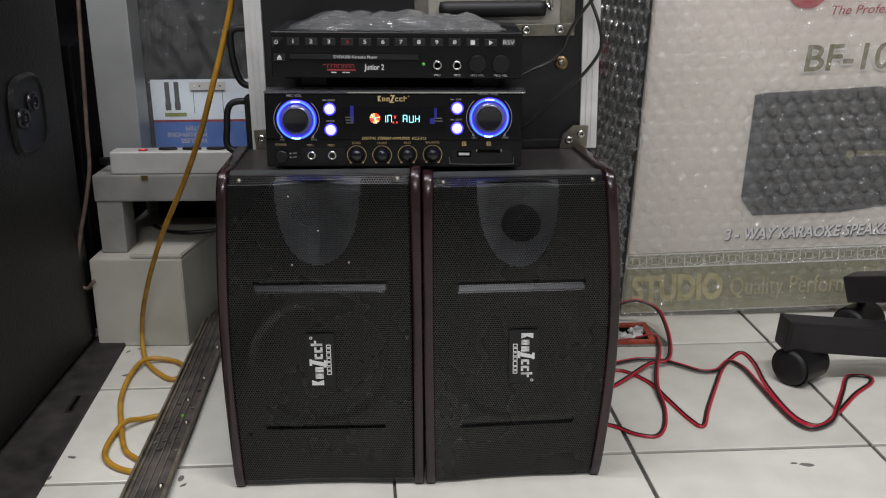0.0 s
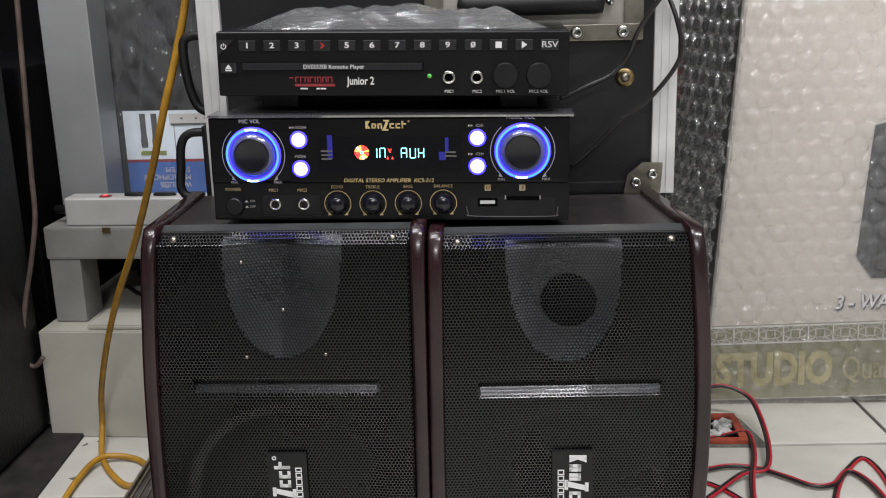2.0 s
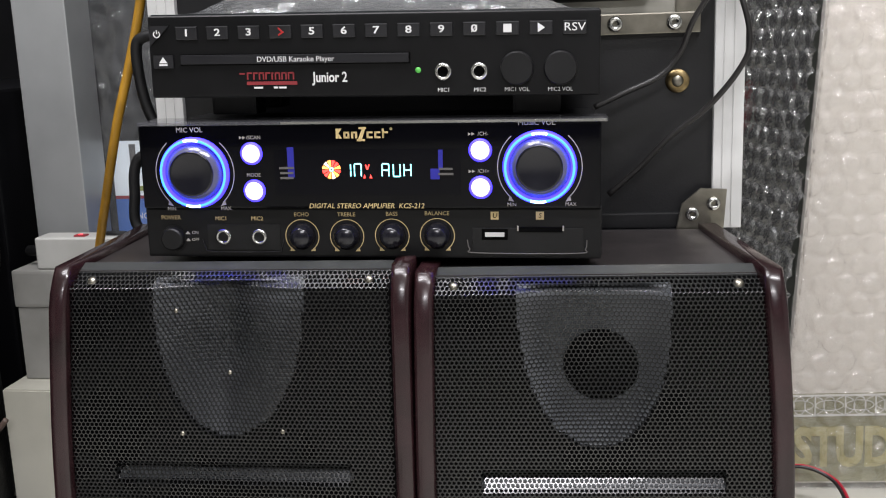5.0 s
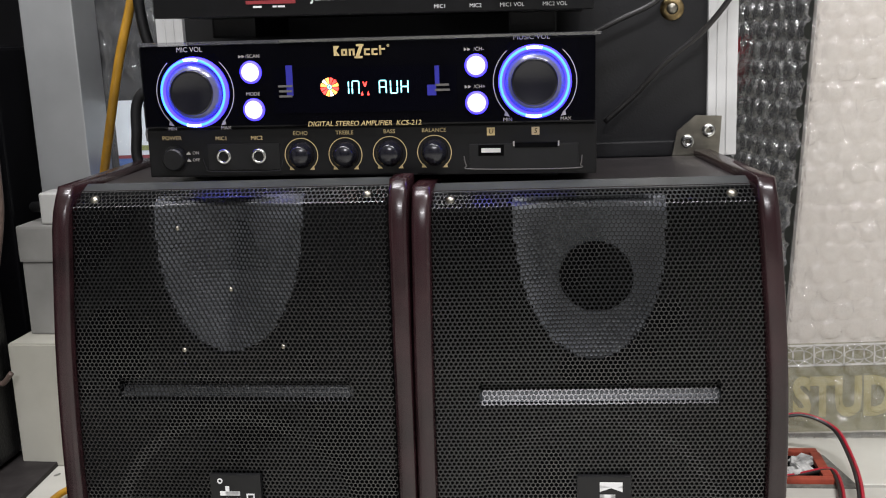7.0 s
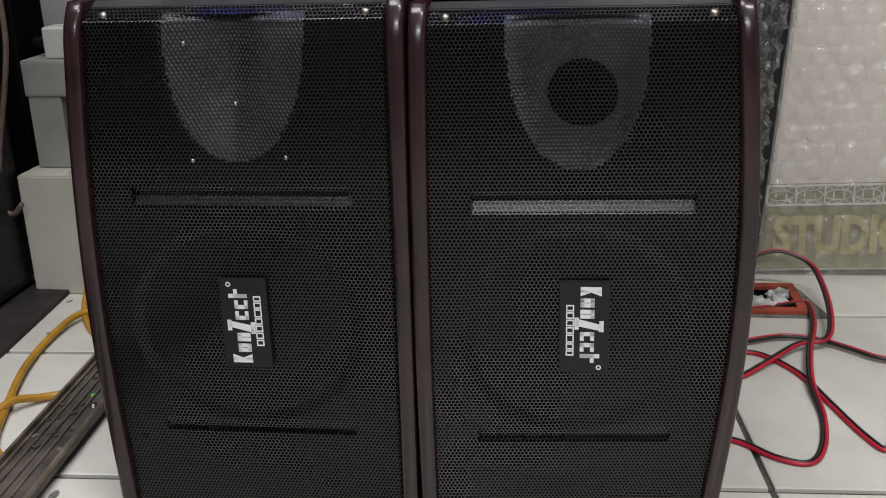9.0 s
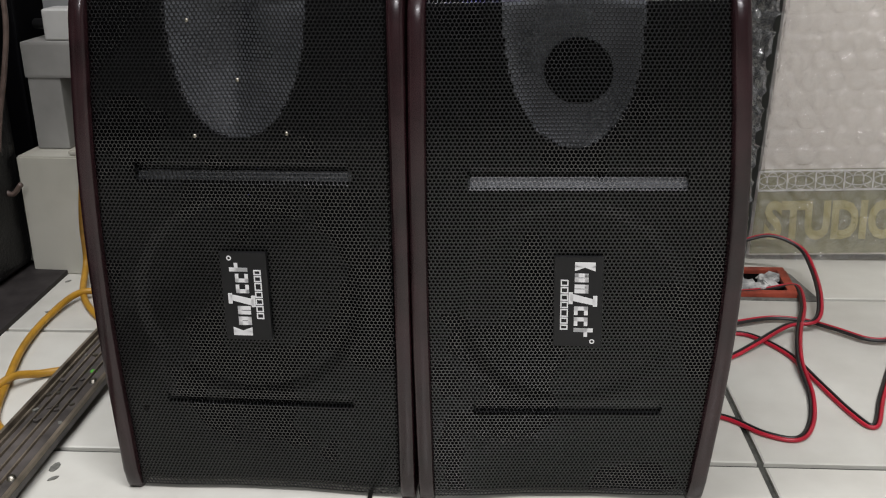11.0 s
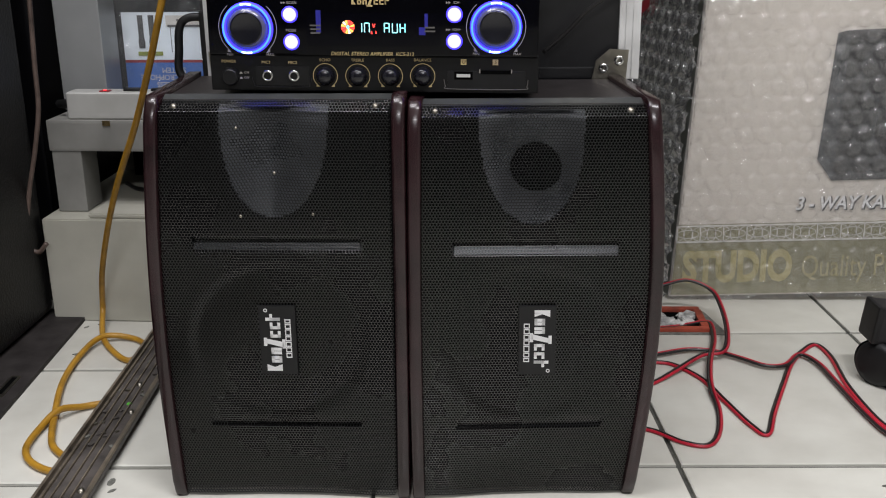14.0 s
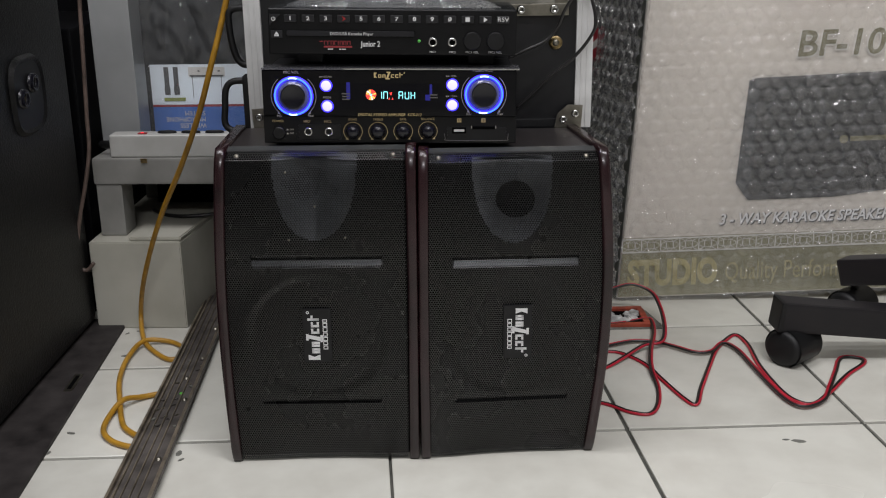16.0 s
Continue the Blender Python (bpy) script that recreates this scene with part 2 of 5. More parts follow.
def tube(pts, radius, n=10, steps=8, side=0.0, lift=0.0):
    """A round cable along a curve; side shifts it sideways, for twin flex."""
    path = spline(pts, steps)
    bm = bmesh.new()
    rings = []
    a = None
    for i, q in enumerate(path):
        t = (path[min(i + 1, len(path) - 1)] - path[max(i - 1, 0)]).normalized()
        up = Vector((0, 0, 1)) if abs(t.z) < 0.95 else Vector((0, 1, 0))
        if a is None or side:
            a = t.cross(up).normalized()
        else:
            a = (a - t * a.dot(t)).normalized()
        b = a.cross(t).normalized()
        c = q + a * side + b * lift
        rings.append([bm.verts.new(c + radius * (math.cos(2 * math.pi * k / n) * a + math.sin(2 * math.pi * k / n) * b)) for k in range(n)])
    for r, s in zip(rings, rings[1:]):
        for k in range(n):
            bm.faces.new((r[k], r[(k + 1) % n], s[(k + 1) % n], s[k]))
    bm.faces.new(rings[0])
    bm.faces.new(list(reversed(rings[-1])))
    bmesh.ops.recalc_face_normals(bm, faces=bm.faces)
    return bm


def lettering(body, size, material, parent, m, depth=0.00015, align="CENTER", shear=0.0, name="lettering", squeeze=1.0, bold=0.0):
    """Raised writing in the built-in font, as a mesh part."""
    cu = bpy.data.curves.new(name, "FONT")
    cu.body, cu.size, cu.extrude, cu.align_x, cu.align_y, cu.shear = body, size, depth, align, "CENTER", shear
    cu.offset = bold
    cu.resolution_u = 3
    tmp = bpy.data.objects.new(name, cu)
    me = bpy.data.meshes.new_from_object(tmp)
    bpy.data.objects.remove(tmp)
    bpy.data.curves.remove(cu)
    me.transform(m @ Matrix.Diagonal((squeeze, 1, 1, 1)))
    me.materials.clear()
    return linked(name, me, material, parent)


def poly(pts, depth, m=None):
    """A flat plate from an outline in x and y, extruded along z by depth."""
    bm = bmesh.new()
    lo = [bm.verts.new((x, y, 0)) for x, y in pts]
    hi = [bm.verts.new((x, y, depth)) for x, y in pts]
    bm.faces.new(hi)
    bm.faces.new(list(reversed(lo)))
    for i in range(len(pts)):
        j = (i + 1) % len(pts)
        bm.faces.new((lo[i], lo[j], hi[j], hi[i]))
    bmesh.ops.recalc_face_normals(bm, faces=bm.faces)
    if m is not None:
        bmesh.ops.transform(bm, verts=bm.verts, matrix=m)
    return bm


def join_into(bm, other):
    me = bpy.data.meshes.new("tmp")
    other.to_mesh(me)
    other.free()
    bm.from_mesh(me)
    bpy.data.meshes.remove(me)
    return bm


def arc_strip(r, w, a0, a1, depth=0.0003, n=40, m=None):
    """A thin printed arc in the xy plane."""
    pts = [(r * math.cos(a0 + (a1 - a0) * i / n), r * math.sin(a0 + (a1 - a0) * i / n)) for i in range(n + 1)]
    pts += [((r + w) * math.cos(a0 + (a1 - a0) * i / n), (r + w) * math.sin(a0 + (a1 - a0) * i / n)) for i in range(n, -1, -1)]
    bm = bmesh.new()
    vs = [bm.verts.new((x, y, depth)) for x, y in pts]
    k = n + 1
    for i in range(n):
        bm.faces.new((vs[i], vs[i + 1], vs[2 * k - 2 - i], vs[2 * k - 1 - i]))
    if m is not None:
        bmesh.ops.transform(bm, verts=bm.verts, matrix=m)
    return bm


# ---- the room ----
def structure(name, bm, material, label, category):
    return tagged(part(name, bm, material), label, category, kind="structure")


floor = structure("floor", box(-3, 3, -4.5, 1.5, -0.1, -0.004), M_GROUT, "floor of cream glazed tiles with dark grout joints", "floor")
structure("wall_north", box(-3, 3, 1.5, 1.6, 0, 2.7), M_DARKWALL, "dark wall behind the stacked equipment", "wall")
structure("wall_south", box(-3, 3, -4.6, -4.5, 0, 2.7), M_DARKWALL, "plain dark wall behind the camera", "wall")
structure("wall_west", box(-3.1, -3, -4.6, 1.6, 0, 2.7), M_WALL, "plain painted side wall", "wall")
structure("wall_east", box(3, 3.1, -4.6, 1.6, 0, 2.7), M_WALL, "plain painted side wall", "wall")
structure("ceiling", box(-3.1, 3.1, -4.6, 1.6, 2.7, 2.8), M_CEIL, "plain white ceiling", "ceiling")


# ---- loudspeakers ----
GRILLE_PITCH = 0.0031


def speaker(name, left_foot, right_foot, left_top, right_top, top_z, back_l, back_r, mids, throat, bulge, label):
    """A karaoke loudspeaker: two rosewood cheeks that lean back, a vinyl cabinet between them and a pressed steel grille.
    Feet and tops are the outer front corners of the cheeks (x, y); mids are (height, setback) of the front between them."""
    root = thing(name, Matrix.Identity(4), label, "loudspeaker", "pair of karaoke loudspeakers")
    T = 0.0125
    zs, ys = zip(*mids)

    def edge(side, z):
        a, b = ((left_foot, left_top), (right_foot, right_top))[side]
        return a[0] + (b[0] - a[0]) * min(1, z / top_z) + bulge[side] * math.sin(math.pi * min(1, z / top_z))

    def front(u, z):
        f = np.interp(z, zs, ys)
        bow = -0.006 * math.sin(math.pi * min(1, max(0, z / top_z)))
        tl, tr = left_top[1] - right_top[1], left_foot[1] - right_foot[1]
        return f + bow + (0.5 - u) * (tr + (tl - tr) * z / top_z)

    def relief(u, z):
        d = 0.0
        w = (u - 0.49) / 0.235
        h = (top_z - 0.012 - z) / 0.101
        if -0.05 < h < 1:
            v = w / math.sqrt(max(0.02, 1 - max(h, 0) ** 2.3))
            if abs(v) < 1:
                fall = 1 - max(h, 0) ** 2.2
                if throat:
                    d += 0.0070 * (1 - max(h, 0) ** 3) * (1 - v ** 4)
                elif v < 0.08:
                    d += 0.0125 * fall * (1 - abs(v) ** 1.35)
                else:
                    d += 0.0121 * fall * ((1 - v) / 0.92) ** 1.7
        zz = top_z * 0.668
        if 0.14 < u < 0.86 and abs(z - zz) < 0.0086:
            s = (z - zz) / 0.0086
            d += 0.0049 * ((1 - s) / 0.9 if s > 0.1 else (1 + s) / 1.1)
        zz = top_z * 0.215
        if 0.16 < u < 0.84 and abs(z - zz) < 0.0065:
            s = (z - zz) / 0.0065
            d += 0.0034 * min(1, (1 + s) * 6, (1 - s) * 0.55)
        r = math.hypot((u - 0.49) * 0.21, z - top_z * 0.425)
        if r < 0.084:
            d += 0.0018 * min(1, (0.084 - r) / 0.009)
        if z < 0.05:
            a = 1 - abs(u - 0.5) / 0.36
            if a > 0:
                d += 0.0035 * min(1, a * 1.6) * (1 - z / 0.05)
        return d

    def place(u, z, deep):
        x = (edge(0, z) + T) * (1 - u) + (edge(1, z) - T) * u
        lip = max(0, z - (top_z - 0.012))
        return (x, front(u, min(z, top_z - 0.012)) + 0.007 + lip * 1.3 + deep, z - lip * 0.25)

    # cheeks
    for side in (0, 1):
        bm = bmesh.new()
        levels = [0.0, 0.006, 0.02] + [0.02 + (top_z - 0.045) * i / 14 for i in range(1, 15)] + [top_z - 0.014, top_z - 0.005, top_z + 0.002]
        back = (back_l, back_r)[side]
        sgn = 1 if side == 0 else -1
        rows = []
        for z in levels:
            xo = edge(side, z)
            yf = front(side, z) + (0.006 * (1 - z / 0.02) ** 2 if z < 0.02 else 0) + (0.010 * ((z - top_z + 0.025) / 0.027) ** 2 if z > top_z - 0.025 else 0)
            xb = xo + (back[0] - (left_top, right_top)[side][0])
            r = 0.003
            ring = [(xo, back[1], xb - xo), (xo, yf + r, 0), (xo + sgn * r * 0.3, yf + r * 0.3, 0), (xo + sgn * r, yf, 0), (xo + sgn * (T - r), yf, 0), (xo + sgn * (T - r * 0.3), yf + r * 0.3, 0), (xo + sgn * T, yf + r, 0), (xo + sgn * T, back[1], xb - xo)]
            rows.append([bm.verts.new((x + dx, y, z)) for x, y, dx in ring])
        for a, b in zip(rows, rows[1:]):
            for i in range(8):
                bm.faces.new((a[i], a[(i + 1) % 8], b[(i + 1) % 8], b[i]))
        bm.faces.new(rows[0])
        bm.faces.new(list(reversed(rows[-1])))
        bmesh.ops.recalc_face_normals(bm, faces=bm.faces)
        part("side_panel", bm, M_ROSE, root, "dark rosewood laminate cheek with rounded edge", True)
    # cabinet between the cheeks
    bm = bmesh.new()
    c = []
    for z, setback in ((0.004, 0.09), (top_z - 0.0105, 0.04)):
        f = place(0, z, 0)[1], place(1, z, 0)[1]
        c += [bm.verts.new(p) for p in ((edge(0, z) + T, f[0] + setback, z), (edge(1, z) - T, f[1] + setback, z), (edge(1, z) - T + back_r[0] - right_top[0], back_r[1], z), (edge(0, z) + T + back_l[0] - left_top[0], back_l[1], z))]
    for q in ((0, 1, 2, 3), (4, 5, 6, 7), (0, 1, 5, 4), (1, 2, 6, 5), (2, 3, 7, 6), (3, 0, 4, 7)):
        bm.faces.new([c[i] for i in q])
    bmesh.ops.recalc_face_normals(bm, faces=bm.faces)
    part("cabinet", bm, M_CAB, root, "black-brown vinyl covered cabinet")
    a, b = place(0, top_z, 0), place(1, top_z, 0)
    bm = bmesh.new()
    c = [bm.verts.new((x, y, z)) for z in (top_z - 0.010, top_z - 0.003) for x, y in ((a[0], a[1]), (b[0], b[1]), (edge(1, z) - T + back_r[0] - right_top[0], back_r[1] + 0.001), (edge(0, z) + T + back_l[0] - left_top[0], back_l[1] + 0.001))]
    for q in ((3, 2, 1, 0), (4, 5, 6, 7), (0, 1, 5, 4), (1, 2, 6, 5), (2, 3, 7, 6), (3, 0, 4, 7)):
        bm.faces.new([c[i] for i in q])
    part("top_panel", bm, M_CAB, root, "black-brown vinyl covered top")
    # pale metal trim along the front of the top
    bm = bmesh.new()
    vs = [bm.verts.new(p) for p in ((a[0], a[1] - 0.001, top_z - 0.004), (b[0], b[1] - 0.001, top_z - 0.004), (b[0], b[1] + 0.010, top_z + 0.0006), (a[0], a[1] + 0.010, top_z + 0.0006), (a[0], a[1], top_z - 0.006), (b[0], b[1], top_z - 0.006))]
    bm.faces.new((vs[0], vs[1], vs[2], vs[3]))
    bm.faces.new((vs[4], vs[5], vs[1], vs[0]))
    part("top_trim", bm, M_TRIM, root, "satin grey front edge trim")
    # baffle close behind the grille
    nu, nz = 110, 190
    verts = [place(i / nu, 0.006 + (top_z - 0.008) * j / nz, (0.0035 if throat else 0.007) + relief(i / nu, 0.006 + (top_z - 0.008) * j / nz)) for j in range(nz + 1) for i in range(nu + 1)]
    faces = [(j * (nu + 1) + i, j * (nu + 1) + i + 1, (j + 1) * (nu + 1) + i + 1, (j + 1) * (nu + 1) + i) for j in range(nz) for i in range(nu)]
    me = bpy.data.meshes.new("baffle")
    me.from_pydata(verts, [], faces)
    baffle = linked("baffle", me, [M_BAFFLE, M_HORN_GLINT], root, "dark baffle seen through the holes, grey horn and slot paled as grille highlights", True)
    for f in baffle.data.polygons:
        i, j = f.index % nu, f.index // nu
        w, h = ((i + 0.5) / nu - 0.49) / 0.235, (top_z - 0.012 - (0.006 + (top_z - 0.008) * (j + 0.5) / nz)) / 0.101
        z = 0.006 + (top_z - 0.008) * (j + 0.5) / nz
        # lower half of the slot takes the pale grey as the grille's lit lip
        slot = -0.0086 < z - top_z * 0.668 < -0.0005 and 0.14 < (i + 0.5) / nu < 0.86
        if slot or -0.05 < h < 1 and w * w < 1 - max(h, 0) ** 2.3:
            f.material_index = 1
    if throat:
        bm = bmesh.new()
        rings = []
        for r in (0.0, 0.008, 0.016, 0.0228):
            ring = []
            for k in range(32):
                a = 2 * math.pi * k / 32
                u, z = 0.505 + r * math.cos(a) / 0.2, top_z - 0.060 + r * math.sin(a)
                ring.append(bm.verts.new(place(u, z, 0.0018 + relief(u, z))))
            rings.append(ring)
        for a, b in zip(rings, rings[1:]):
            for k in range(32):
                bm.faces.new((a[k], a[(k + 1) % 32], b[(k + 1) % 32], b[k]))
        bmesh.ops.remove_doubles(bm, verts=bm.verts, dist=1e-6)
        part("horn_throat", bm, M_DEEP, root, "black round horn throat")
    # pressed steel grille with real holes
    width = (edge(1, top_z / 2) - edge(0, top_z / 2)) - 2 * T
    cols, rowsn = int(width / GRILLE_PITCH), int((top_z - 0.004) / (GRILLE_PITCH * 0.866))
    verts, faces = [], []
    R = GRILLE_PITCH / math.sqrt(3)
    hexa = [(math.cos(math.radians(60 * k + 30)), math.sin(math.radians(60 * k + 30))) for k in range(6)]
    for j in range(rowsn):
        zc = 0.004 + (j + 0.5) * GRILLE_PITCH * 0.866
        for i in range(cols):
            xc = (i + 0.25 + 0.5 * (j % 2)) * GRILLE_PITCH
            base = len(verts)
            for rad, deep in ((R, 0.0), (R * 0.79, 0.0), (R * 0.73, 0.0010)):
                for cx, cz in hexa:
                    u, z = min(1, max(0, (xc + rad * cx) / width)), zc + rad * cz
                    verts.append(place(u, z, deep + relief(u, z)))
            for k in range(6):
                n = (k + 1) % 6
                faces.append((base + k, base + n, base + 6 + n, base + 6 + k))
                faces.append((base + 6 + k, base + 6 + n, base + 12 + n, base + 12 + k))
    me = bpy.data.meshes.new("grille")
    me.from_pydata(verts, [], faces)
    linked("grille", me, M_GRILLE, root, "black perforated steel grille with pressed relief")
    # screws on the upper lip
    for u in (0.06, 0.93):
        q = place(u, top_z - 0.006, -0.001)
        part("screw", lathe([(0.0, 0.0016), (0.0022, 0.0013), (0.0034, 0.0), (0.0034, -0.001)], 12, Matrix.Translation(q) @ pose(0, 0, 0, 40)), M_OLDSTEEL, root, "bright screw", True)
    if not throat:
        for u, z in ((0.33, top_z - 0.028), (0.35, top_z - 0.110), (0.66, top_z - 0.108), (0.49, top_z - 0.071)):
            q = place(u, z, 0.0005 + relief(u, z))
            part("screw", lathe([(0.0, 0.001), (0.0014, 0.0006), (0.0017, 0.0)], 8, Matrix.Translation(q) @ pose(0, 0, 0, 80)), M_OLDSTEEL, root, "bright screw", True)
    # badge, turned on its side
    u, z = (0.49, 0.1785) if not throat else (0.515, 0.1785)
    q, q2 = place(u, z, 0), place(u, z + 0.05, 0)
    lean = math.degrees(math.atan2(q2[1] - q[1], 0.05))
    turn = -90 if throat else 90
    m = Matrix.Translation(Vector(q) + Vector((0, -0.002, 0))) @ pose(0, 0, 0, 90 - lean, 0, 0) @ pose(0, 0, 0, 0, 0, turn)
    plate = part("badge", box(-0.036, 0.036, -0.0180, 0.0180, -0.003, 0.0008, bevel=0.0006, m=m), M_BADGE, root, "black badge plate with white mark")
    mark(plate, m @ Matrix.Translation((-0.001, 0.0045, 0.0009)), 0.062, 0.0150, M_WHITETYPE)
    x = -0.018
    for w in (0.005, 0.0052, 0.0052, 0.0052, 0.0065, 0.005, 0.0042):
        bm = box(x, x + w, -0.0132, -0.0123, 0.0009, 0.0012)
        add_box(bm, x, x + w, -0.0084, -0.0075, 0.0009, 0.0012)
        add_box(bm, x, x + 0.0010, -0.0122, -0.0085, 0.0009, 0.0012)
        add_box(bm, x + w - 0.0010, x + w, -0.0122, -0.0085, 0.0009, 0.0012)
        bmesh.ops.transform(bm, verts=bm.verts, matrix=m)
        part("mark", bm, M_WHITETYPE, plate)
        x += w * 0.9 + 0.0012
    return root


def mark(parent, m, w, h, material):
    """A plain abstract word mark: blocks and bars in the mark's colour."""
    e = 0.0003
    s = w / 7.4
    t = h * 0.26
    x = -w / 2
    for i, kind in enumerate("kozeertn"[:7]):
        x0, x1 = x, x + s * 0.82
        bm = bmesh.new()
        if i == 0:
            add_box(bm, x0, x0 + t, -h / 2, h / 2, 0, e)
            join_into(bm, poly([(x0 + t, -0.1 * t), (x1, h / 2), (x1 - t * 1.2, h / 2), (x0 + t, t)], e))
            join_into(bm, poly([(x0 + t, t * 0.2), (x1 - t * 1.2, -h / 2), (x1, -h / 2), (x0 + t, -t * 0.9 + t)], e))
        elif i == 3:
            add_box(bm, x0, x1 + s * 0.2, h * 0.42, h * 0.42 + t * 0.8, 0, e)
            add_box(bm, x0 - s * 0.3, x1, -h * 0.78, -h * 0.78 + t * 0.8, 0, e)
            join_into(bm, poly([(x0 - s * 0.2, -h * 0.7), (x0 + t, -h * 0.7), (x1 + s * 0.1, h * 0.5), (x1 - t, h * 0.5)], e))
        else:
            top = h * 0.18
            add_box(bm, x0, x0 + t * 0.8, -h / 2, top, 0, e)
            add_box(bm, x0, x1, top - t * 0.7, top, 0, e)
            if i in (1, 4, 5):
                add_box(bm, x0, x1, -h / 2, -h / 2 + t * 0.7, 0, e)
            if i in (1, 2):
                add_box(bm, x1 - t * 0.8, x1, -h / 2, top, 0, e)
            if i == 6:
                add_box(bm, x0, x0 + t * 0.8, -h / 2, h * 0.45, 0, e)
        bmesh.ops.transform(bm, verts=bm.verts, matrix=m)
        part("mark", bm, material, parent)
        x += s * 1.05
    part("mark", lathe([(h * 0.07, 0), (h * 0.13, 0), (h * 0.13, e), (h * 0.07, e)], 12, m @ Matrix.Translation((w / 2 + h * 0.1, h * 0.42, 0))), material, parent)


# horn grey, raised so that it also paints the highlights on the grille
M_HORN_GLINT = mat("grey_horn_and_grille_glint", (0.18, 0.19, 0.205), 0.4, vary=0.15, scale=40, spec=0.2)
M_TRIM = mat("satin_grey_trim", (0.055, 0.058, 0.058), 0.3, 0.3, vary=0.1, scale=40)
M_BADGE = mat("black_badge", (0.009, 0.009, 0.0095), 0.4, vary=0.1, spec=0.3)
speaker("karaoke_speaker", (-0.2045, 0.037), (0.0400, 0.037), (-0.2000, 0.043), (0.0425, 0.041), 0.413, (-0.2020, 0.212), (0.0430, 0.208),
        [(0, 0.034), (0.06, 0.036), (0.16, 0.036), (0.30, 0.038), (0.413, 0.044)], False, (-0.006, 0.001),
        "black karaoke loudspeaker with rosewood cheeks and shield-shaped grille relief")
speaker("karaoke_speaker", (0.0428, 0.040), (0.2700, 0.056), (0.0452, 0.041), (0.2760, 0.044), 0.408, (0.0480, 0.208), (0.2570, 0.210),
        [(0, 0.042), (0.06, 0.042), (0.16, 0.040), (0.30, 0.040), (0.408, 0.044)], True, (-0.001, 0.0125),
        "black karaoke loudspeaker with rosewood cheeks, round horn throat behind grille")


# ---- amplifier ----
def round_knob(parent, x, z, r, h, material, name="knob", ring=None):
    k = part(name, lathe([(r * 1.08, 0), (r * 1.08, h * 0.25), (r, h * 0.3), (r * 0.96, h * 0.9), (r * 0.88, h), (0, h)], 36, Matrix.Translation((x, 0, z)) @ FACE), material, parent, smooth=False)
    return k


def jack(parent, x, z, r=0.0055):
    j = part("jack_socket", lathe([(r * 0.56, -0.002), (r * 0.6, 0.0022), (r * 0.72, 0.0028), (r, 0.002), (r, 0.0)], 28, Matrix.Translation((x, 0, z)) @ FACE), M_STEEL, parent, "chromed jack nut", True)
    part("hole", lathe([(0, 0.0004), (r * 0.58, 0.0004), (r * 0.58, 0.0)], 20, Matrix.Translation((x, 0, z)) @ FACE), M_DEEP, j)
    return j


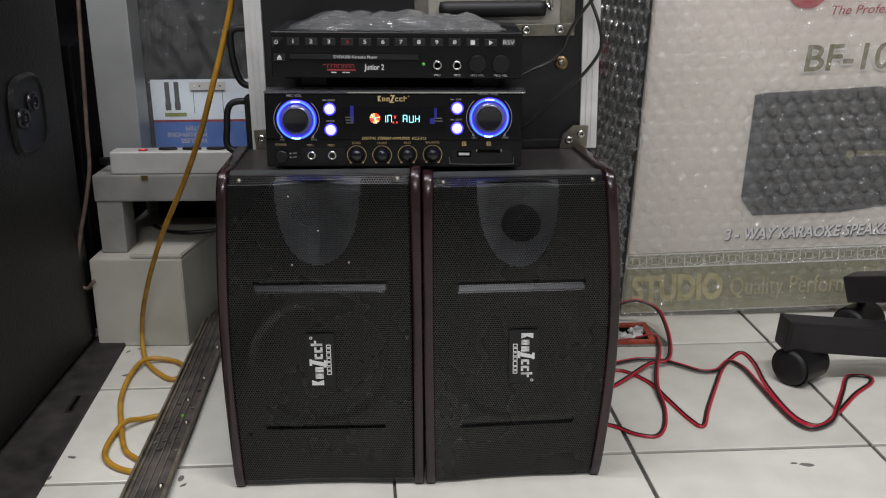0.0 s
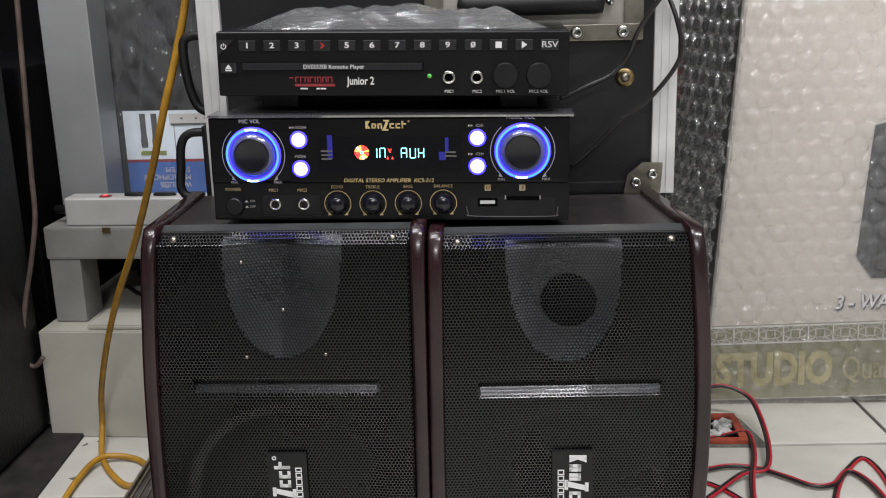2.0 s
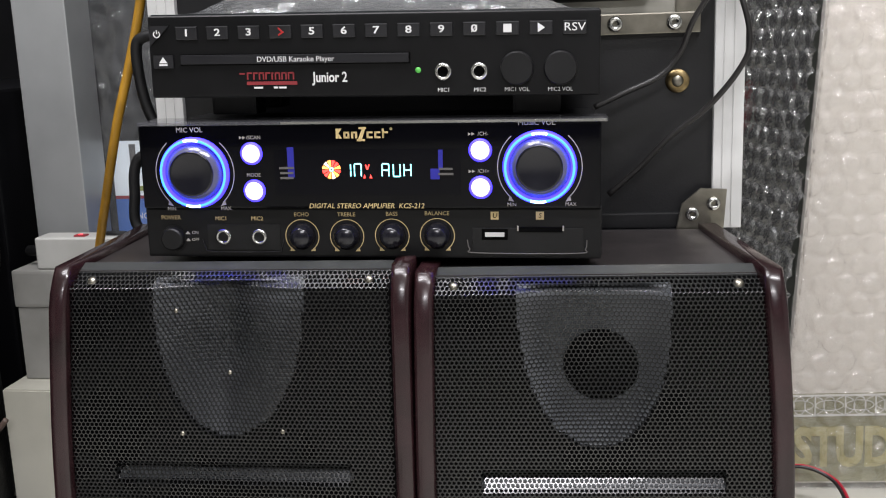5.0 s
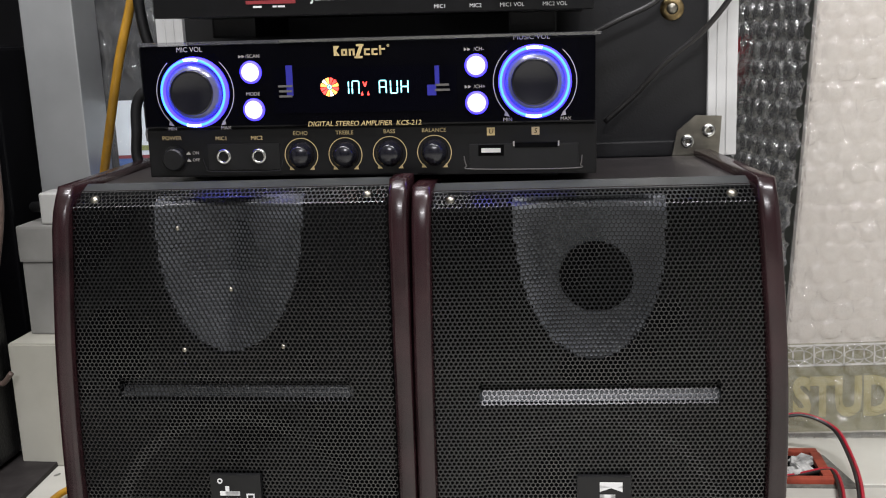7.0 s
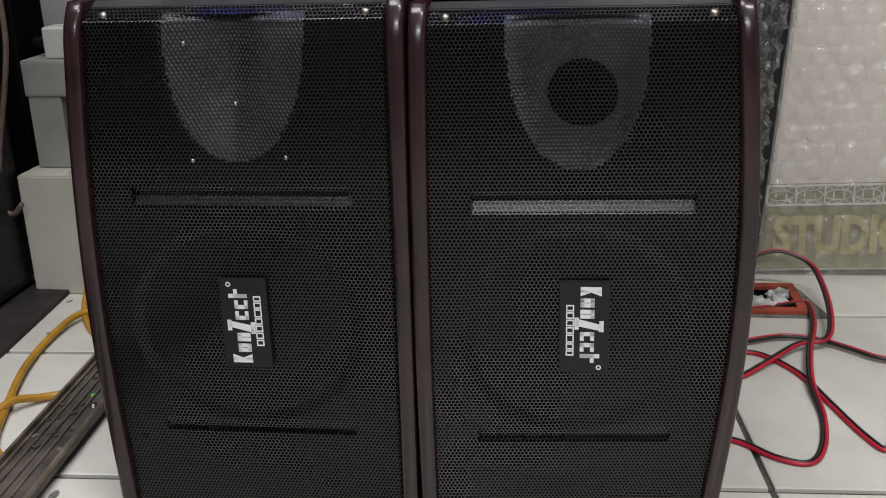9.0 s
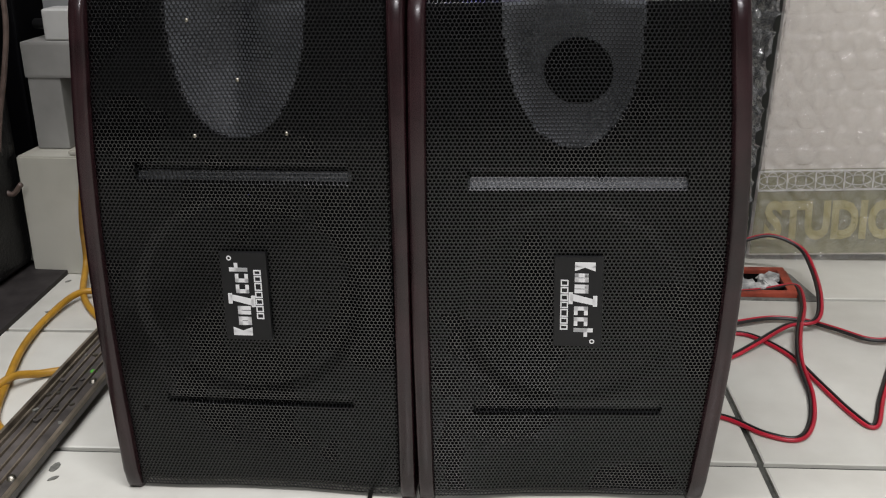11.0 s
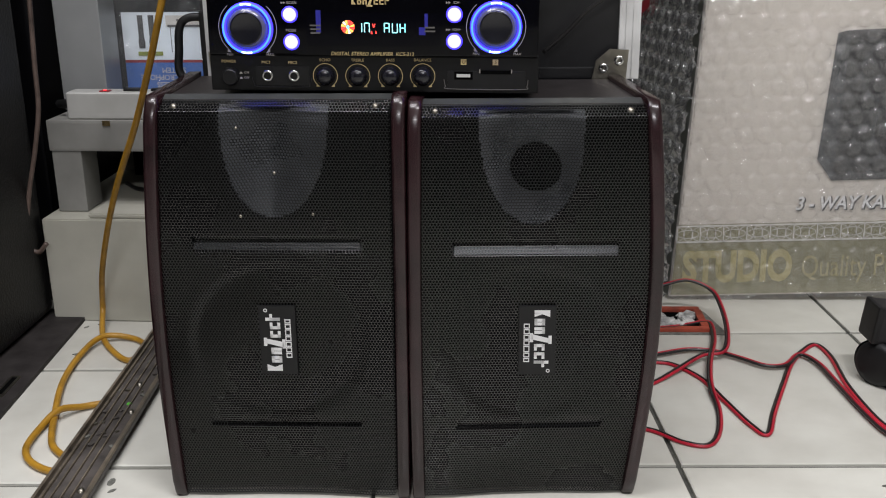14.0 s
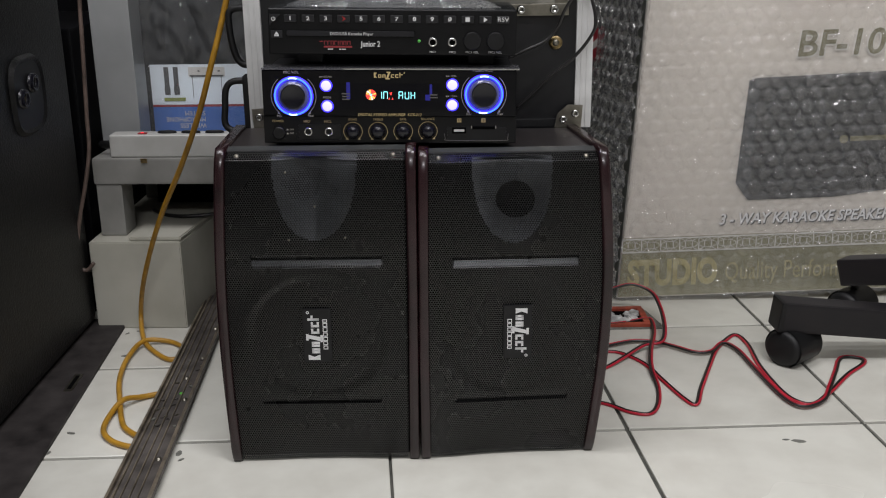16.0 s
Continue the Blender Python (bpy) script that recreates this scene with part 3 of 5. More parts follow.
def amplifier():
    root = thing("amplifier", pose(0.0108, 0.081, 0.4140, 0, 0.76, -0.6), "black stereo karaoke amplifier with blue lit rings, on the loudspeakers", "amplifier")
    U, V = 0.000375, 0.000373

    def at(u, v):
        return (u - 652) * U, 0.0146 + (436 - v) * V

    part("housing", box(-0.152, 0.152, 0.012, 0.130, 0.002, 0.0882, bevel=0.003), M_BLACK, root, "black sheet metal housing")
    part("lower_panel", box(-0.1545, 0.1545, 0.0, 0.013, 0.0, 0.0341, bevel=0.0015), M_SATIN, root, "satin black control panel")
    part("display_panel", box(-0.1535, 0.1535, -0.004, 0.013, 0.0345, 0.0898, bevel=0.0012), M_GLOSS, root, "gloss black acrylic display panel")
    bm = box(-0.154, 0.1575, -0.0045, 0.03, 0.0900, 0.0923, bevel=0.0008)
    part("visor", bm, M_VISOR, root, "smoked clear acrylic visor")
    part("visor_edge", box(-0.055, 0.1565, -0.0053, -0.0046, 0.0904, 0.0920), M_STEEL, root, "bright acrylic edge")
    for x in (-0.12, 0.12):
        for y in (0.02, 0.11):
            part("foot", lathe([(0.009, -0.003), (0.01, 0), (0.01, 0.003)], 20, Matrix.Translation((x, y, 0))), M_RUBBER, root)
    F = -0.0042
    for u, v, word in ((343, 318, "MIC VOL"), (957, 311, "MUSIC VOL")):
        x, z = at(u, v)
        m = Matrix.Translation((x, F, z)) @ FACE
        ring = part("light_ring", lathe([(0.0198, 0.0), (0.0205, 0.003), (0.0220, 0.0042), (0.0234, 0.003), (0.0239, 0.0)], 56, m), M_LEDRING, root, "glowing blue light ring", True)
        part("ring_core", lathe([(0.0212, 0.0043), (0.0220, 0.0049), (0.0228, 0.0043)], 56, m), M_LEDCORE, ring, "pale glowing core", True)
        for a in (90, 268):
            part("led", arc_strip(0.0213, 0.0016, math.radians(a - 13), math.radians(a + 13), depth=0.0050, n=8, m=m), M_LEDHOT, ring, "white-blue hot spot")
        part("knob_skirt", lathe([(0.0198, 0.002), (0.0188, 0.0032), (0.0160, 0.0066), (0.0152, 0.0070)], 48, m), M_RING, root, "blue-lit glossy skirt", True)
        part("volume_knob", lathe([(0.0152, 0.0), (0.0152, 0.0074), (0.0144, 0.0080), (0.0132, 0.0076), (0.0, 0.0072)], 48, m), M_GLOSSKNOB, root, "glossy black volume knob", True)
        for s, a in ((1, -48), (-1, 132)):
            part("scale_arc", arc_strip(0.0268, 0.0006, math.radians(a), math.radians(a + 96), m=m), M_GREYPRINT, root)
            part("scale_mark", poly([(s * 0.0165, -0.0225), (s * 0.0195, -0.0185), (s * 0.0202, -0.0218)], 0.0003, m), M_GREYPRINT, root)
        lettering(word, 0.0047, M_GREYPRINT, root, Matrix.Translation((x - 0.002, F - 0.0002, z + 0.0285)) @ FACE)
        lettering("MIN", 0.0034, M_GREYPRINT, root, Matrix.Translation((x - 0.018, F - 0.0002, z - 0.0245)) @ FACE)
        lettering("MAX", 0.0034, M_GREYPRINT, root, Matrix.Translation((x + 0.020, F - 0.0002, z - 0.0243)) @ FACE)
    for u, v, word in ((449, 284, "/SCAN"), (451, 351, "MODE"), (855, 281, "/CH-"), (855, 346, "/CH+")):
        x, z = at(u, v)
        m = Matrix.Translation((x, F, z)) @ FACE
        b = part("lit_button", lathe([(0.0062, 0.0), (0.0058, 0.0022), (0.0045, 0.003), (0, 0.0032)], 30, m), M_LEDBTN, root, "glowing blue-white push button", True)
        part("bezel", lathe([(0.0076, 0.0), (0.0072, 0.0012), (0.0061, 0.0014)], 30, m), M_LEDRING, b, "blue glowing bezel", True)
        lettering(word, 0.0034, M_GREYPRINT, root, Matrix.Translation((x + (0.002 if "/" in word else 0), F - 0.0002, z + 0.0105)) @ FACE)
        if "/" in word:
            bm = bmesh.new()
            for k in (-1, 0):
                join_into(bm, poly([(k * 0.0022, -0.0011), (k * 0.0022 + 0.002, 0), (k * 0.0022, 0.0011)], 0.0003))
            bmesh.ops.transform(bm, verts=bm.verts, matrix=Matrix.Translation((x - 0.0055, F - 0.0002, z + 0.0105)) @ FACE)
            part("symbol", bm, M_GREYPRINT, root)
    x, z = at(651, 250)
    mark(root, Matrix.Translation((x, F - 0.0002, z)) @ FACE, 0.036, 0.0065, M_GOLDTYPE)
    # lit window
    x, z = at(655, 316)
    part("display_window", box(x - 0.062, x + 0.062, F - 0.0004, F + 0.001, z - 0.016, z + 0.014), M_WINDOW, root, "dark tinted display window")
    x, z = at(593, 313)
    for k in range(12):
        a0 = 2 * math.pi * k / 12
        bm = arc_strip(0.0020, 0.0042, a0 + 0.06, a0 + 0.46, n=5, m=Matrix.Translation((x, F - 0.0008, z)) @ FACE)
        part("disc_segment", bm, (M_SEGORANGE, M_SEGRED, M_SEGRED, M_SEGORANGE, M_SEGWHITE)[k % 5], root)
    part("disc_hub", arc_strip(0.0006, 0.0009, 0, 2 * math.pi, n=16, m=Matrix.Translation((x, F - 0.0008, z)) @ FACE), M_SEG, root)

    def segments(name, u, v, strokes, w, h):
        x0, z0 = at(u, v)
        bm = bmesh.new()
        t = 0.00075
        for ax, az, bx, bz in strokes:
            p, q = Vector((x0 + ax * w, z0 + az * h)), Vector((x0 + bx * w, z0 + bz * h))
            d = (q - p).normalized()
            p, q = p + d * t * 0.35, q - d * t * 0.35
            n = Vector((-d.y, d.x)) * t / 2
            join_into(bm, poly([tuple(p - n), tuple(q - n), tuple(q + n), tuple(p + n)], 0.0003))
        bmesh.ops.transform(bm, verts=bm.verts, matrix=Matrix.Translation((0, F - 0.0008, 0)) @ FACE)
        part(name, bm, M_SEG, root, "glowing cyan display segments")

    W, H = 0.0045, 0.0084
    segments("segment_digit", 620, 326, [(0.6, 0, 0.6, 0.5), (0.6, 0.5, 0.6, 1)], W, H)
    segments("segment_digit", 634, 326, [(0, 0, 0, 0.5), (0, 0.5, 0, 1), (0, 1, 1, 1), (1, 1, 1, 0.5), (1, 0.5, 1, 0)], W, H)
    segments("segment_digit", 683, 326, [(0, 0, 0, 0.5), (0, 0.5, 0, 1), (0, 1, 1, 1), (1, 1, 1, 0.5), (1, 0.5, 1, 0), (0, 0.5, 1, 0.5)], W, H)
    segments("segment_digit", 703, 326, [(0, 1, 0, 0.5), (0, 0.5, 0, 0), (0, 0, 1, 0), (1, 0, 1, 0.5), (1, 0.5, 1, 1)], W, H)
    segments("segment_digit", 722, 326, [(0, 0, 0, 0.5), (0, 0.5, 0, 1), (0, 0.5, 1, 0.5), (1, 1, 1, 0.5), (1, 0.5, 1, 0)], W, H)
    x, z = at(657, 316)
    bm = poly([(-0.0016, 0.0042), (-0.0008, 0.0042), (0, 0.0022), (0.0008, 0.0042), (0.0016, 0.0042), (0.0004, 0.0008), (-0.0004, 0.0008)], 0.0003)
    join_into(bm, poly([(-0.003, -0.0048), (-0.002, -0.002), (-0.0012, -0.0048)], 0.0003))
    join_into(bm, poly([(0.003, -0.0048), (0.002, -0.002), (0.0012, -0.0048)], 0.0003))
    bmesh.ops.transform(bm, verts=bm.verts, matrix=Matrix.Translation((x, F - 0.0008, z)) @ FACE)
    part("symbol", bm, M_SEGRED, root, "glowing red symbol")
    for u, v, w, h in ((520, 300, 0.0045, 0.020), (786, 297, 0.003, 0.013), (776, 322, 0.006, 0.007)):
        x, z = at(u, v)
        part("dim_display_patch", box(x - w / 2, x + w / 2, F - 0.0007, F - 0.0005, z - h / 2, z + h / 2), M_DIMBLUE, root)
    for u, v, w in ((512, 310, 0.010), (512, 319, 0.009), (512, 328, 0.009), (795, 313, 0.009), (795, 322, 0.010)):
        x, z = at(u, v)
        part("print_bar", box(x - w / 2, x + w / 2, F - 0.0011, F - 0.0008, z - 0.0007, z + 0.0007), M_DIMPRINT, root)
    x, z = at(652, 379)
    lettering("DIGITAL STEREO AMPLIFIER  KCS-212", 0.0047, M_GOLDTYPE, root, Matrix.Translation((x, F - 0.0002, z)) @ FACE, shear=0.2)
    # lower panel
    x, z = at(290, 441)
    part("power_button", lathe([(0.0086, 0.0), (0.0076, 0.004), (0.0066, 0.0048), (0, 0.0048)], 32, Matrix.Translation((x, 0, z)) @ FACE), M_BLACK, root, "black power button")
    part("bezel", lathe([(0.0092, 0.0), (0.009, 0.0008), (0.0082, 0.0008)], 32, Matrix.Translation((x, 0, z)) @ FACE), M_BLACK, root)
    lettering("POWER", 0.004, M_GOLDTYPE, root, Matrix.Translation((x - 0.001, -0.0002, z + 0.0145)) @ FACE)
    for u, v, word in ((331, 430, "ON"), (331, 443, "OFF")):
        x, z = at(u, v)
        lettering(word, 0.003, M_GREYPRINT, root, Matrix.Translation((x, -0.0002, z)) @ FACE)
        part("symbol", poly([(x - 0.007, -0.001), (x - 0.0035, -0.001), (x - 0.0052, 0.0011)], 0.0003, Matrix.Translation((0, -0.0002, z)) @ FACE), M_GREYPRINT, root)
    bm = box(-0.1115, -0.0605, -0.0006, 0.001, 0.0050, 0.0229, bevel=0.0004)
    part("jack_recess", bm, M_BLACK, root)
    for u, word in ((385, "MIC1"), (452, "MIC2")):
        x, z = at(u, 437)
        jack(root, x, z)
        lettering(word, 0.0038, M_GOLDTYPE, root, Matrix.Translation((x - 0.001, -0.0008, z + 0.0125)) @ FACE)
    for u, v, word in ((531, 436, "ECHO"), (613, 436, "TREBLE"), (695, 435, "BASS"), (776, 434, "BALANCE")):
        x, z = at(u, v)
        m = Matrix.Translation((x, 0, z)) @ FACE
        part("tone_knob", lathe([(0.0092, 0.0), (0.0088, 0.003), (0.0086, 0.0034), (0.0066, 0.0074), (0.0058, 0.0084), (0.0, 0.0084)], 40, m), M_GLOSSKNOB, root, "small stepped black tone knob", True)
        bm = arc_strip(0.0112, 0.0005, math.radians(-52), math.radians(232), m=m)
        part("scale_arc", bm, M_GOLDTYPE, root)
        for s in (-1, 1):
            part("scale_mark", poly([(s * 0.0054, -0.0102), (s * 0.0082, -0.0074), (s * 0.0088, -0.0102)], 0.0003, m), M_GOLDTYPE, root)
        lettering(word, 0.0038, M_GOLDTYPE, root, Matrix.Translation((x, -0.0002, z + 0.0148)) @ FACE)
    bm = box(0.070, 0.1425, -0.0005, 0.001, 0.0035, 0.0205, bevel=0.0004)
    part("port_recess", bm, M_BLACK, root)
    part("recess_edge", tube([(0.0665, -0.0008, 0.0125), (0.0680, -0.0008, 0.0065), (0.0735, -0.0008, 0.0037), (0.1385, -0.0008, 0.0037), (0.1440, -0.0008, 0.0065), (0.1450, -0.0008, 0.0125)], 0.0004, 6, 6), M_DIMPRINT, root, "moulded recess edge")
    part("recess_edge", tube([(-0.1150, -0.0008, 0.0125), (-0.1130, -0.0008, 0.0065), (-0.1080, -0.0008, 0.0040), (-0.0650, -0.0008, 0.0040), (-0.0600, -0.0008, 0.0065), (-0.0580, -0.0008, 0.0125)], 0.0003, 6, 6), M_TRAY, root, "moulded recess edge")
    x, z = at(878, 432)
    u = part("usb_port", box(x - 0.0086, x + 0.0086, -0.0012, 0.001, z - 0.0035, z + 0.0038, bevel=0.0004), M_DEEP, root, "USB port")
    part("tongue", box(x - 0.0064, x + 0.0064, -0.002, 0.0, z - 0.0012, z + 0.0016), M_STRIPWHITE, u, "white port tongue")
    x, z = at(958, 422)
    s = part("card_slot", box(x - 0.0142, x + 0.0142, -0.0012, 0.001, z - 0.002, z + 0.0012), M_DEEP, root, "memory card slot")
    for e in (-1, 1):
        part("slot_edge", box(x + e * 0.0148 - 0.0005, x + e * 0.0148 + 0.0005, -0.0016, 0, z - 0.001, z + 0.0022), M_GREYPRINT, s)
    for u, word in ((878, "U"), (957, "S")):
        x, z = at(u, 398)
        part("label_tile", box(x - 0.0026, x + 0.0026, -0.0006, 0, z - 0.0026, z + 0.0026), M_GOLDTYPE, root, "gold label tile")
        lettering(word, 0.0045, M_DEEP, root, Matrix.Translation((x, -0.0008, z)) @ FACE, shear=0.15)
    return root


M_TRAY = mat("dark_grey_tray", (0.014, 0.014, 0.016), 0.35, vary=0.08, spec=0.3)
M_RING = mat("blue_lit_skirt", (0.10, 0.10, 0.16), 0.18, vary=0.1, spec=0.7)
M_GLOSSKNOB = mat("gloss_black_knob", (0.008, 0.008, 0.012), 0.2, vary=0.1)
M_GREYPRINT = mat("grey_print", (0.32, 0.3, 0.27), 0.5, vary=0.05)
M_DIMPRINT = mat("dim_grey_print", (0.10, 0.095, 0.09), 0.5, vary=0.05)
M_WINDOW = mat("dark_window", (0.0012, 0.0012, 0.003), 0.08, vary=0.1, spec=0.15)
M_SEGWHITE = glow("white_display_segment", (0.9, 0.8, 0.65), 1.4)
amplifier()


# ---- player ----
def player():
    root = thing("karaoke_player", pose(0.0166, 0.083, 0.5211, 0, 1.15, -0.5), "flat black disc karaoke player standing on the amplifier", "media player")
    U, V = 0.000354, 0.00035

    def at(u, v):
        return (u - 642.5) * U, (188 - v) * V

    part("housing", box(-0.142, 0.142, 0.01, 0.130, 0.0, 0.0517, bevel=0.002), M_BLACK, root, "black sheet metal housing")
    part("front_panel", box(-0.148, 0.148, 0.0, 0.014, 0.0, 0.0535, bevel=0.0022, seg=3), M_SATIN, root, "satin black front panel")
    part("lid", box(-0.146, 0.147, 0.001, 0.130, 0.0528, 0.0543, bevel=0.0007), M_TOPGLOSS, root, "glossy dark lid")
    for x in (-0.103, 0.107):
        for y in (0.045, 0.11):
            part("foot", box(x - 0.016, x + 0.016, y - 0.012, y + 0.012, -0.0140, 0.001, bevel=0.002), M_RUBBER, root, "black block foot")
    keys = ["1", "2", "3", "", "5", "6", "7", "8", "9", "0"]
    for i in range(13):
        x, z = at(299 + 59.6 * i, 67.5 - 0.1 * i)
        part("key", box(x - 0.0072, x + 0.0072, -0.0012, 0.002, z - 0.0042, z + 0.0042, bevel=0.0006), M_KEY, root, "small black push key")
        part("key_edge", box(x - 0.0071, x + 0.0071, -0.0016, -0.001, z + 0.0036, z + 0.0042), M_KEYEDGE, root)
        m = Matrix.Translation((x, -0.0014, z)) @ FACE
        if i < 10 and keys[i]:
            lettering(keys[i], 0.0064, M_WHITETYPE, root, m, bold=0.00012, squeeze=1.35)
            if keys[i] == "0":
                part("slash", poly([(-0.0022, -0.0022), (-0.0015, -0.0022), (0.0022, 0.0022), (0.0015, 0.0022)], 0.0003, m), M_WHITETYPE, root)
        elif i == 3:
            bm = poly([(-0.0012, -0.0028), (0.0028, -0.0004), (-0.0012, 0.003), (-0.0012, 0.0018), (0.0010, -0.0003), (-0.0012, -0.0016)], 0.0003, m)
            part("symbol", bm, M_REDSYMBOL, root, "red key symbol")
        elif i == 10:
            part("symbol", box(-0.0026, 0.0026, -0.0026, 0.0026, 0, 0.0003, m=m), M_WHITETYPE, root, "white stop symbol")
        elif i == 11:
            part("symbol", poly([(-0.002, -0.003), (0.0026, 0), (-0.002, 0.003)], 0.0003, m), M_WHITETYPE, root, "white play symbol")
        elif i == 12:
            lettering("RSV", 0.0072, M_WHITETYPE, root, m, squeeze=1.15)
    x, z = at(243, 69)
    m = Matrix.Translation((x, -0.001, z)) @ FACE
    part("power_key", poly([(-0.0052, 0.0055), (0.0085, 0.0055), (-0.0052, -0.0075)], 0.0008, m), M_KEY, root, "triangular power key")
    bm = arc_strip(0.0017, 0.0007, math.radians(-235), math.radians(55), depth=0.0012, m=m)
    join_into(bm, box(-0.00035, 0.00035, 0.0002, 0.0027, 0.0009, 0.0012, m=m))
    part("symbol", bm, M_WHITETYPE, root)
    x, z = at(252, 120)
    m = Matrix.Translation((x, -0.001, z)) @ FACE
    part("eject_key", box(-0.0068, 0.0068, -0.0042, 0.0042, 0, 0.0008, bevel=0.0004, m=m), M_KEY, root, "black eject key")
    bm = poly([(-0.0028, -0.0008), (0.0028, -0.0008), (0, 0.003)], 0.0012, m)
    join_into(bm, box(-0.0028, 0.0028, -0.0026, -0.0014, 0, 0.0012, m=m))
    part("symbol", bm, M_WHITETYPE, root, "white eject symbol")
    x0, z0 = at(284, 127)
    x1, z1 = at(718, 107)
    part("tray_gap", box(x0, x1, -0.0006, 0.001, z0, z1), M_DEEP, root)
    part("disc_tray", box(x0 + 0.0006, x1 - 0.0008, -0.0022, 0.001, z0 + 0.0006, z1 - 0.0004, bevel=0.0005), M_TRAY, root, "dark grey disc tray front")
    x, z = at(505, 117.5)
    lettering("DVD/USB Karaoke Player", 0.0049, M_WHITETYPE, root, Matrix.Translation((x, -0.0025, z)) @ FACE)
    x, z = at(568, 152)
    lettering("Junior 2", 0.0092, M_WHITETYPE, root, Matrix.Translation((x, -0.0003, z)) @ FACE, squeeze=0.78, bold=0.00018)
    x, z = at(457, 148)
    bm = bmesh.new()
    xx = -0.0165
    for w in (0.0034, 0.003, 0.0036, 0.0034, 0.0014, 0.0036, 0.0036, 0.0042):
        add_box(bm, xx, xx + 0.0009, -0.0024, 0.0024, 0, 0.0003)
        add_box(bm, xx, xx + w, 0.0014, 0.0024, 0, 0.0003)
        if w > 0.0034:
            add_box(bm, xx + w - 0.0009, xx + w, -0.0024, 0.0024, 0, 0.0003)
        xx += w + 0.0008
    add_box(bm, -0.0168, 0.0172, -0.0058, -0.0036, 0, 0.0003)
    add_box(bm, -0.0215, -0.018, 0.001, 0.002, 0, 0.0003)
    bmesh.ops.transform(bm, verts=bm.verts, matrix=Matrix.Translation((x, -0.0003, z)) @ FACE)
    part("mark", bm, M_REDMARK, root, "dark red abstract mark")
    bm = bmesh.new()
    for a, b in ((-0.012, -0.006), (0.0015, 0.0042), (0.005, 0.0098)):
        add_box(bm, a, b, -0.0082, -0.007, 0, 0.0003)
    bmesh.ops.transform(bm, verts=bm.verts, matrix=Matrix.Translation((x, -0.0003, z)) @ FACE)
    part("print_bar", bm, M_WHITETYPE, root)
    x, z = at(732, 140)
    part("indicator_lamp", lathe([(0.0019, 0), (0.0017, 0.0008), (0, 0.0012)], 14, Matrix.Translation((x, 0, z)) @ FACE), M_GREENLED, root, "small green indicator", True)
    for u, word in ((778, "MIC1"), (844, "MIC2")):
        x, z = at(u, 143)
        jack(root, x, z, 0.0056)
        lettering(word, 0.0036, M_WHITETYPE, root, Matrix.Translation((x + 0.0003, -0.0003, z - 0.0118)) @ FACE)
    for u, word in ((912, "MIC1 VOL"), (990, "MIC2 VOL")):
        x, z = at(u, 138)
        part("volume_knob", lathe([(0.0108, 0.0), (0.0105, 0.0045), (0.0098, 0.0054), (0, 0.0054)], 40, Matrix.Translation((x, 0, z)) @ FACE), M_BLACK, root, "plain black volume knob", False)
        lettering(word, 0.0036, M_WHITETYPE, root, Matrix.Translation((x, -0.0003, z - 0.0135)) @ FACE)
    return root


M_KEY = mat("black_key", (0.014, 0.014, 0.016), 0.35, vary=0.1)
M_KEYEDGE = mat("dark_grey_key_edge", (0.07, 0.07, 0.075), 0.35, vary=0.1)
M_TOPGLOSS = mat("gloss_dark_lid", (0.02, 0.022, 0.024), 0.12, vary=0.1)
M_REDMARK = mat("dull_red_mark", (0.25, 0.025, 0.03), 0.5, vary=0.1)
M_REDSYMBOL = mat("red_symbol", (0.4, 0.02, 0.02), 0.5, vary=0.1)
player()


# ---- bag with remote on the player ----
def crumpled(name, nx, ny, f, material, parent, label=""):
    verts = [f(i / nx, j / ny) for j in range(ny + 1) for i in range(nx + 1)]
    faces = [(j * (nx + 1) + i, j * (nx + 1) + i + 1, (j + 1) * (nx + 1) + i + 1, (j + 1) * (nx + 1) + i) for j in range(ny) for i in range(nx)]
    me = bpy.data.meshes.new(name)
    me.from_pydata(verts, [], faces)
    ob = linked(name, me, material, parent, label, False)
    ob.visible_shadow = False
    return ob


def bag():
    root = thing("plastic_bag", pose(0.0, 0.036, 0.0275, 0, 1.15, 0), "crumpled clear plastic bag with a black remote, on the player", "plastic bag")

    def top(u, v):
        x = -0.125 + 0.26 * u
        y = 0.062 + 0.10 * v
        e = min(1, 6 * u, 6 * (1 - u)) * min(1, 5 * v, 5 * (1 - v))
        n = noise.noise(Vector((x * 60, y * 60, 1.3))) * 0.004 + noise.noise(Vector((x * 25, y * 30, 4.0))) * 0.006
        return (x + n * 0.6, y + (0.5 - abs(u - 0.5)) * -0.01 + n, 0.5485 + e * (0.014 + n * 1.3))

    crumpled("film", 60, 26, top, M_FILM, root, "clear crumpled film")
    part("remote", box(-0.098, 0.112, 0.085, 0.125, 0.5482, 0.5582, bevel=0.003, m=pose(0, 0, 0, 0, 0, 2)), M_RUBBER, root, "long black remote control inside")


bag()


